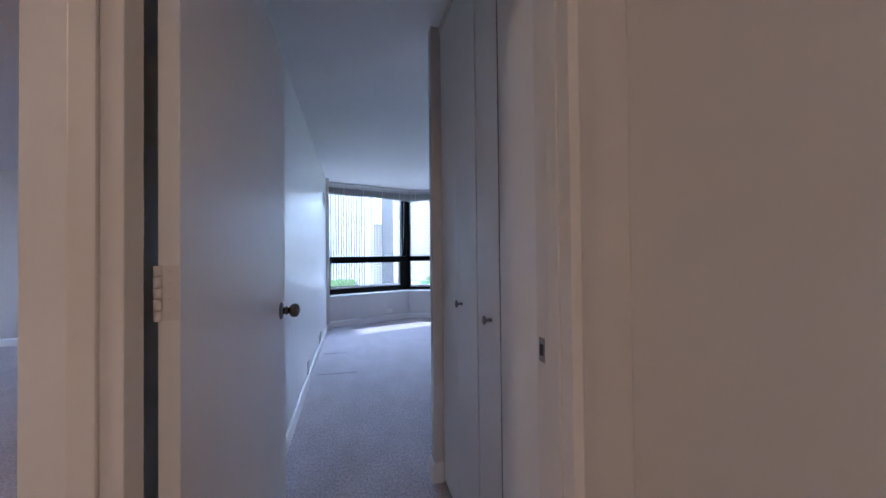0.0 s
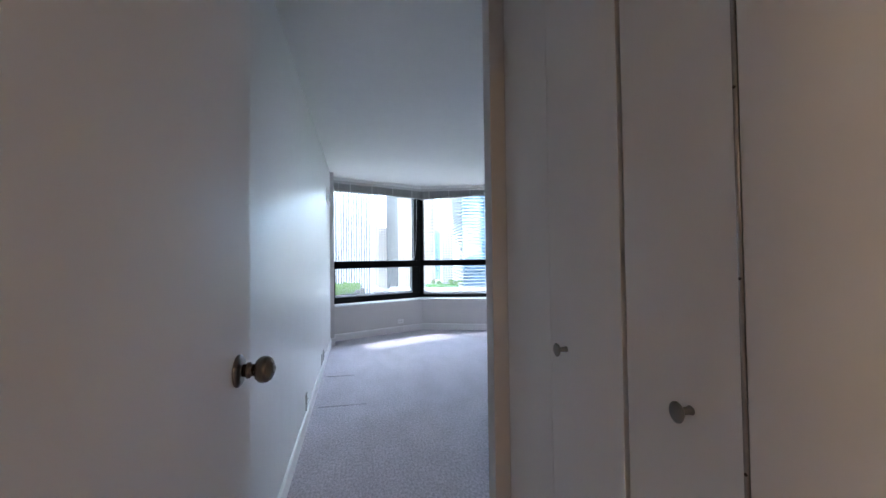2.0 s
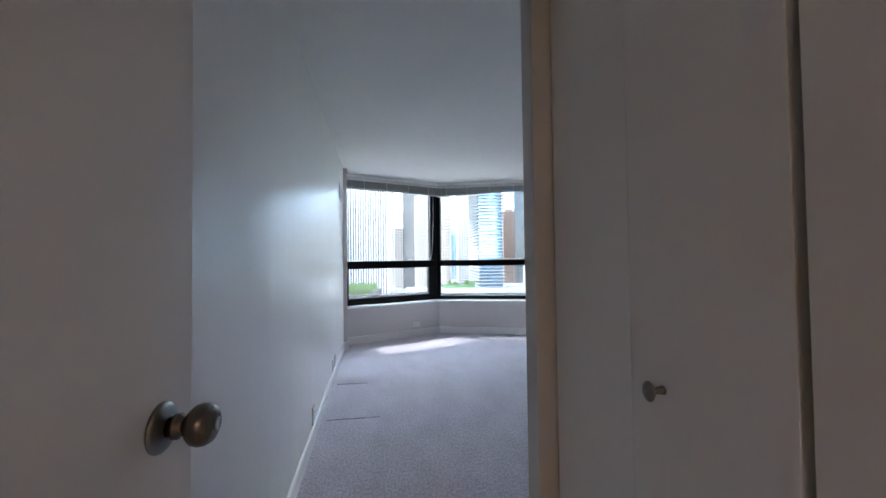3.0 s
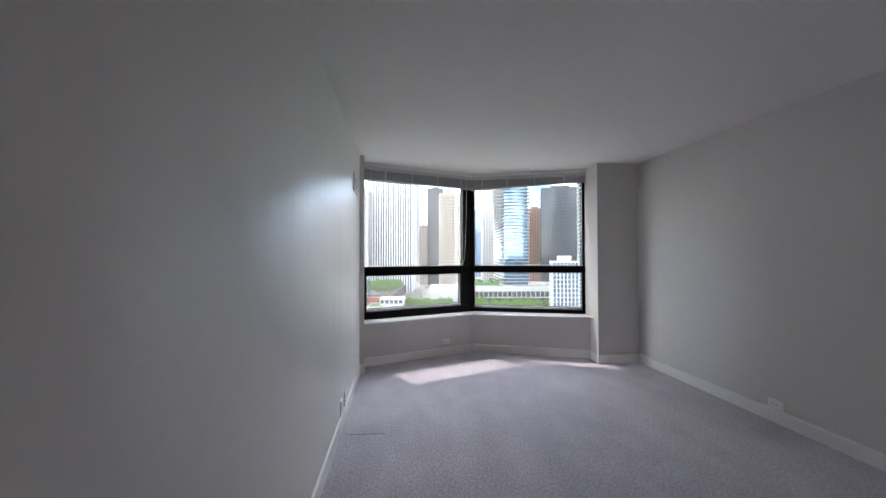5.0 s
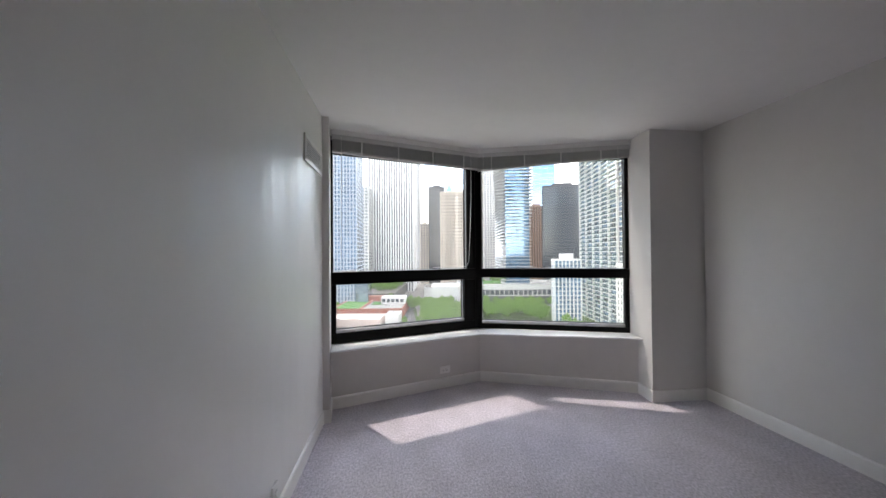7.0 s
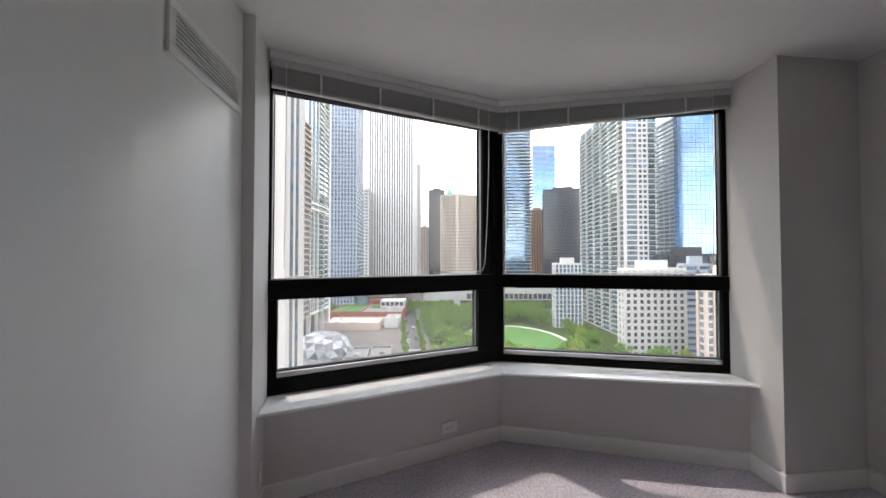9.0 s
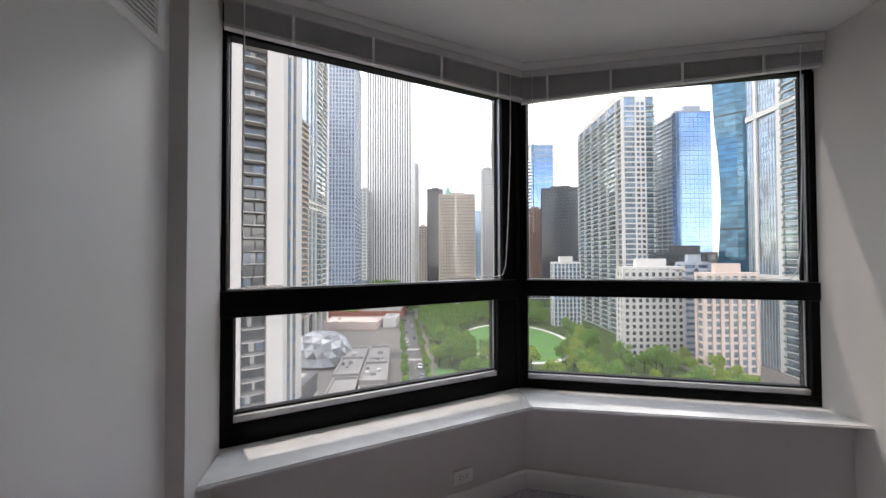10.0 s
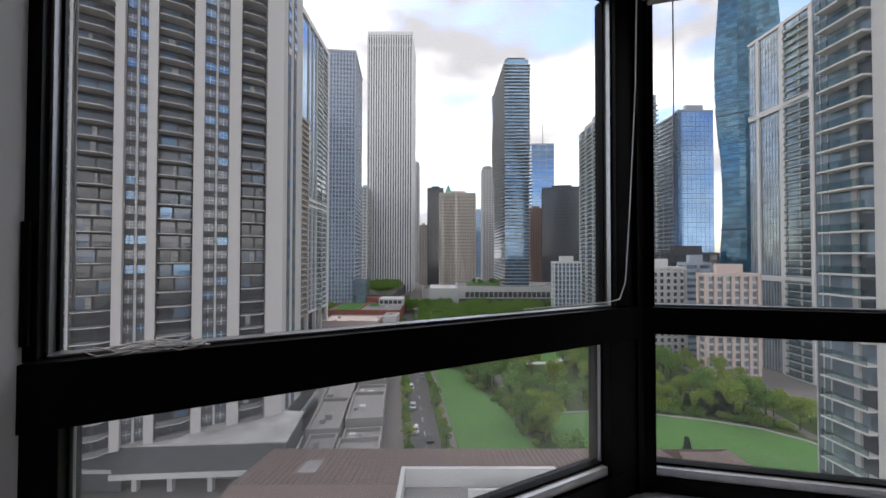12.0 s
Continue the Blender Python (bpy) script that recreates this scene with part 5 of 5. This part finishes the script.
def far_wood():
    """The trees beyond the round lawn, joined."""
    base = {}
    for k in (0, 1, 2):
        me = next(c for c in KINDS[k].children if c.name.startswith("crown")).data
        co = np.empty(len(me.vertices) * 3)
        me.vertices.foreach_get("co", co)
        base[k] = (co.reshape(-1, 3), [tuple(p.vertices) for p in me.polygons])
    verts, faces = [], []
    for k, m, s in FAR:
        co, polys = base[k]
        q = np.array(m)
        start = len(verts)
        verts.extend(map(tuple, (co * s) @ q[:3, :3].T + q[:3, 3]))
        faces.extend([tuple(start + i for i in f) for f in polys])
    me = bpy.data.meshes.new("far_wood")
    me.from_pydata(verts, [], faces)
    me.materials.append(LEAF)
    tagged(new("far_wood", me), "distant green tree crowns in the park", "trees", "", "stuff")


far_wood()


def car(label, x, y, turn, color):
    """Small parked or waiting car with cabin, windows, lights and wheels."""
    c = thing("car", label, "car", AVENUE @ pose(x, y, STREET - 0.115, 0, 0, turn), "cars on the street")
    paint = material("car_paint", color, rough=0.3, grain=3, vary=0.03, coat=0.5)
    part("body", box(-0.9, 0.9, -2.2, 2.2, 0.28, 0.88, None, 0.14), paint, c)
    bm = bmesh.new()
    add_box(bm, -0.78, 0.78, -1.5, 1.1, 0.86, 1.45, None, 0.05)
    for v in bm.verts:
        if v.co.z > 1.2:
            v.co.x, v.co.y = v.co.x * 0.82, v.co.y * 0.74 - 0.05
    part("cabin", bm, G_DARK, c, "dark car windows")
    part("roof", box(-0.6, 0.6, -1.05, 0.75, 1.44, 1.49, None, 0.02), paint, c)
    for sx in (-0.84, 0.84):
        for sy in (-1.35, 1.35):
            wh = part("wheel", add_lathe(bmesh.new(), [(0.1, -0.1), (0.32, -0.1), (0.34, 0.0), (0.32, 0.1), (0.1, 0.1)], pose(sx, sy, 0.34, 0, 90), 16), RUBBER, c)
            part("rim", add_lathe(bmesh.new(), [(0.02, -0.115), (0.19, -0.115), (0.19, 0.115), (0.02, 0.115)], pose(sx, sy, 0.34, 0, 90), 12), GASKET, wh)
    for sx in (-0.62, 0.62):
        part("headlight", box(sx - 0.16, sx + 0.16, 2.12, 2.21, 0.6, 0.72), LINE, c)


CARS = [(-6.3, 97, 0, "white"), (-2.9, 92, 180, "black"), (-6.3, 112, 0, "silver"), (-6.3, 128, 0, "white"), (-1.9, 139, 180, "grey"), (-1.9, 152, 180, "white"),
        (-6.2, 190, 0, "silver"), (-6.2, 199, 0, "white"), (-1.9, 205, 180, "black"), (-6.2, 222, 0, "grey"), (-1.9, 240, 180, "white"), (-6.2, 262, 0, "black")]
PAINTS = {"white": (0.75, 0.75, 0.74), "black": (0.03, 0.03, 0.035), "silver": (0.45, 0.46, 0.47), "grey": (0.16, 0.17, 0.18)}
for x, y, turn, c in CARS:
    car(c + " car on the street", x, y, turn, PAINTS[c])

# low buildings between the towers
def low_building(label, x0, x1, y0, y1, z1, wall, roof, units=0, seed=1):
    b = thing("low_building", label, "building", (AVENUE if x1 < -14 and y1 < 250 else CITY) @ pose(0, 0, STREET))
    part("wall", box(x0, x1, y0, y1, 0, z1), wall, b)
    part("roof", box(x0 + 0.4, x1 - 0.4, y0 + 0.4, y1 - 0.4, z1, z1 + 0.05), roof, b)
    for a in ((x0, x1, y0, y0 + 0.4), (x0, x1, y1 - 0.4, y1), (x0, x0 + 0.4, y0 + 0.4, y1 - 0.4), (x1 - 0.4, x1, y0 + 0.4, y1 - 0.4)):
        block("parapet", b, wall, *a, z1, z1 + 0.9)
    q = random.Random(seed)
    for _ in range(units):
        x, y = q.uniform(x0 + 1, x1 - 3.2), q.uniform(y0 + 1, y1 - 3.4)
        sx, sy, sz = q.uniform(0.8, 2.2), q.uniform(0.8, 2.4), q.uniform(0.5, 1.5)
        u = block("roof_unit", b, C_LIGHT if q.random() < 0.5 else ROOFING, x, x + sx, y, y + sy, z1 + 0.05, z1 + sz)
    return b


for n, (x0, x1, y0, y1, z1, units) in enumerate([(-30.4, -24.2, 66, 84, 6.0, 1), (-31.6, -24.2, 85, 103, 6.6, 3), (-32.5, -24.2, 104, 124, 5.6, 3), (-33, -24.2, 125, 146, 6.2, 3), (-33, -24.2, 147, 166, 5.2, 3),
        (-23.4, -14.6, 64, 80, 6.8, 1), (-23.4, -14.6, 81, 88, 5.0, 7), (-23.4, -14.6, 89, 106, 6.8, 2), (-23.4, -14.6, 107, 116, 5.2, 6), (-23.4, -14.6, 117, 138, 6.4, 4), (-23.4, -14.6, 139, 166, 5.4, 5)]):
    low_building("low flat-roofed building with " + ("roof units" if units > 2 else "a bare grey roof"), x0, x1, y0, y1, z1, C_ROOFWALL, ROOFING, units, 40 + n)
brick = low_building("red brick building with a planted roof", -82, -30, 256, 310, 6.8, BRICK_RED, ROOFING, 5, 6)
block("planted_roof", brick, GRASS, -80, -61, 261, 300, 6.85, 7.25)
block("planted_roof", brick, GRASS, -57, -49, 280, 296, 6.85, 7.2)
block("roof_kerb", brick, BRICK_RED, -60.6, -59.6, 257, 309, 6.85, 8.0)
block("stair_tower", brick, BRICK_RED, -64, -52, 302, 309, 6.85, 11.0)
block("penthouse", brick, C_WHITE, -50, -31, 284, 300, 6.85, 12.2)
for k in range(5):
    block("penthouse_window", brick, G_DARK, -49 + k * 3.6, -46.4 + k * 3.6, 283.7, 283.99, 8.4, 11)
for k in range(6):
    block("wall_window", brick, G_DARK, -79 + k * 7.5, -75.5 + k * 7.5, 255.75, 255.99, 2.2, 4.6)
low_building("low pale terrace building with a pinkish roof", -76, -41, 228, 251, 4.2, C_PINK, C_PINK, 7, 21)
low_building("white flat building with roof units", -39, -30, 236, 254.5, 5.5, C_WHITE, ROOF_WHITE, 4, 8)
low_building("grey glass podium beside the office tower", -73, -63, 296, 312, 25, G_GREYBLUE, ROOFING, 1, 22)
low_building("raised stone plaza at the foot of the tall tower", -135, -46, 332, 445, 9.0, PAVING, PAVING, 0, 23)
low_building("raised terrace beside the far street", -21, 8, 380, 425, 10.0, C_LIGHT, PAVING, 3, 24)
low_building("pale park building with a blank stone wall", -11, 13.5, 312, 356, 17, C_LIGHT, C_LIGHT, 4, 9)
m = low_building("long pale flat museum building with glass bands", 14, 120, 318, 372, 18, C_LIGHT, ROOFING, 9, 10)
block("window_band", m, G_DARK, 20, 100, 317.6, 317.99, 9.6, 14.2)
block("dark_plinth", m, C_DARKGREY, 15, 104, 317.3, 317.99, 1.0, 8.4)
block("roof_garden", m, GRASS, 24, 60, 338, 366, 18.05, 18.9)
for k in range(20):
    block("fin", m, C_LIGHT, 20 + k * 4.2, 20.6 + k * 4.2, 317.2, 317.59, 8.8, 14.8)
for k in range(5):
    block("roof_screen", m, C_WHITE, 62 + k * 8, 69 + k * 8, 350, 352, 18.05, 19.6 + (k % 2))

# faceted glass and metal pavilion
pav = thing("pavilion", "rounded pavilion roof of pale faceted panels", "pavilion", CITY @ pose(-54, 160, STREET))
bm = bmesh.new()
bmesh.ops.create_icosphere(bm, subdivisions=3, radius=1.0)
bmesh.ops.delete(bm, geom=[v for v in bm.verts if v.co.z < -0.05], context="VERTS")
for v in bm.verts:
    v.co = Vector((v.co.x * 15, v.co.y * 12, max(v.co.z, 0) * 13 + 1.0)) * (1 + 0.03 * math.sin(17 * v.co.x + 11 * v.co.y))
bmesh.ops.inset_individual(bm, faces=bm.faces, thickness=0.22, depth=-0.12)
bmesh.ops.split_edges(bm, edges=bm.edges)
PANELS = material("pavilion_panels", (0.34, 0.35, 0.36), rough=0.35, metal=0.3, grain=0.5, vary=0.1, stain=0.3)
pn, pl = PANELS.node_tree.nodes, PANELS.node_tree.links
geo, pr, ps2 = pn.new("ShaderNodeNewGeometry"), pn.new("ShaderNodeMapRange"), pn.new("ShaderNodeVectorMath")
ps2.operation = "SCALE"
ps2.inputs[0].default_value = (0.36, 0.37, 0.38)
# random panel tones put bright and dark reflections into the colour
pr.inputs["To Min"].default_value, pr.inputs["To Max"].default_value = 0.25, 1.5
pl.new(geo.outputs["Random Per Island"], pr.inputs["Value"])
pl.new(pr.outputs[0], ps2.inputs["Scale"])
pl.new(ps2.outputs[0], pn["Principled BSDF"].inputs["Base Color"])
part("roof_shell", bm, PANELS, pav)
part("drum", add_lathe(bmesh.new(), [(10, 0), (10, 1.5)], None, 32), G_GREY, pav, "glazed lower wall")

# brown standing seam roof and white terrace walls below the window
shed = thing("seam_roof_building", "low building with a brown standing seam roof", "building", CITY @ pose(0, 0, STREET))
part("wall", box(-26, 34, 34, 57, 0, 16), C_LIGHT, shed)
bm = bmesh.new()
a = math.atan2(2.0, 12.0)
add_box(bm, -26.6, 34.6, 0, 12.4, -0.2, 0.0, Matrix.Translation((0, 45.4, 18.2)) @ Matrix.Rotation(-a, 4, "X"))
add_box(bm, -26.6, 34.6, -12.4, 0, -0.2, 0.0, Matrix.Translation((0, 45.4, 18.2)) @ Matrix.Rotation(a, 4, "X"))
part("roof", bm, BROWN_ROOF, shed)
seam = mesh_of("seam", box(-0.04, 0.04, 0, 12.3, 0, 0.09), BROWN_ROOF)
for k in range(76):
    piece("seam", seam, shed, Matrix.Translation((-26 + k * 0.8, 45.4, 18.2)) @ Matrix.Rotation(-a, 4, "X"))
bm = bmesh.new()
e = [bm.verts.new(v) for v in ((34.7, 47.5, 15.8), (46.0, 47.5, 15.8), (46.0, 58.0, 15.8), (34.7, 58.0, 15.8))]
r = [bm.verts.new(v) for v in ((34.7, 52.9, 18.2), (40.6, 52.9, 18.2))]
for f in ((e[0], e[1], r[1], r[0]), (e[1], e[2], r[1]), (e[2], e[3], r[0], r[1]), (e[3], e[0], r[0]), tuple(reversed(e))):
    bm.faces.new(f)
part("wing_roof", bm, BROWN_ROOF, shed, "hipped brown roof")
part("wing_wall", box(35.2, 45.4, 48, 57.4, 0, 15.8), C_LIGHT, shed)
ridge = math.atan2(2.4, 5.1)
rib = mesh_of("seam", box(-0.04, 0.04, 0, 1, 0, 0.1), BROWN_ROOF)
for k in range(14):
    x = 34.9 + k * 0.8
    run = 5.6 if x < 40.6 else 5.6 * (46.0 - x) / 5.4
    if run > 0.4:
        piece("seam", rib, shed, Matrix.Translation((x, 58.0 - run * math.cos(ridge), 15.8 + run * math.sin(ridge) + 0.01)) @ Matrix.Rotation(-ridge, 4, "X") @ Matrix.Diagonal((1, run, 1, 1)))
part("skylight", box(-19.5, -17, 3.2, 7.4, 0.0, 0.16, Matrix.Translation((0, 45.4, 18.2)) @ Matrix.Rotation(-a, 4, "X")), C_ROOFWALL, shed, "pale roof hatch")
ter = thing("terrace", "white parapet walls of a roof terrace", "terrace", CITY @ pose(0, 0, STREET + 18.2))
for x0, x1, y0, y1, z1 in ((-5, 14, 44.4, 44.9, 2.6), (-5, -4.5, 38, 44.4, 2.6), (13.5, 14, 40, 44.4, 2.2), (3, 13.4, 41.6, 42.0, 1.8)):
    block("parapet", ter, C_LIGHT, x0, x1, y0, y1, -2, z1)
block("deck", ter, ROOFING, -4.4, 13.4, 38, 44.3, -2, 0.4)
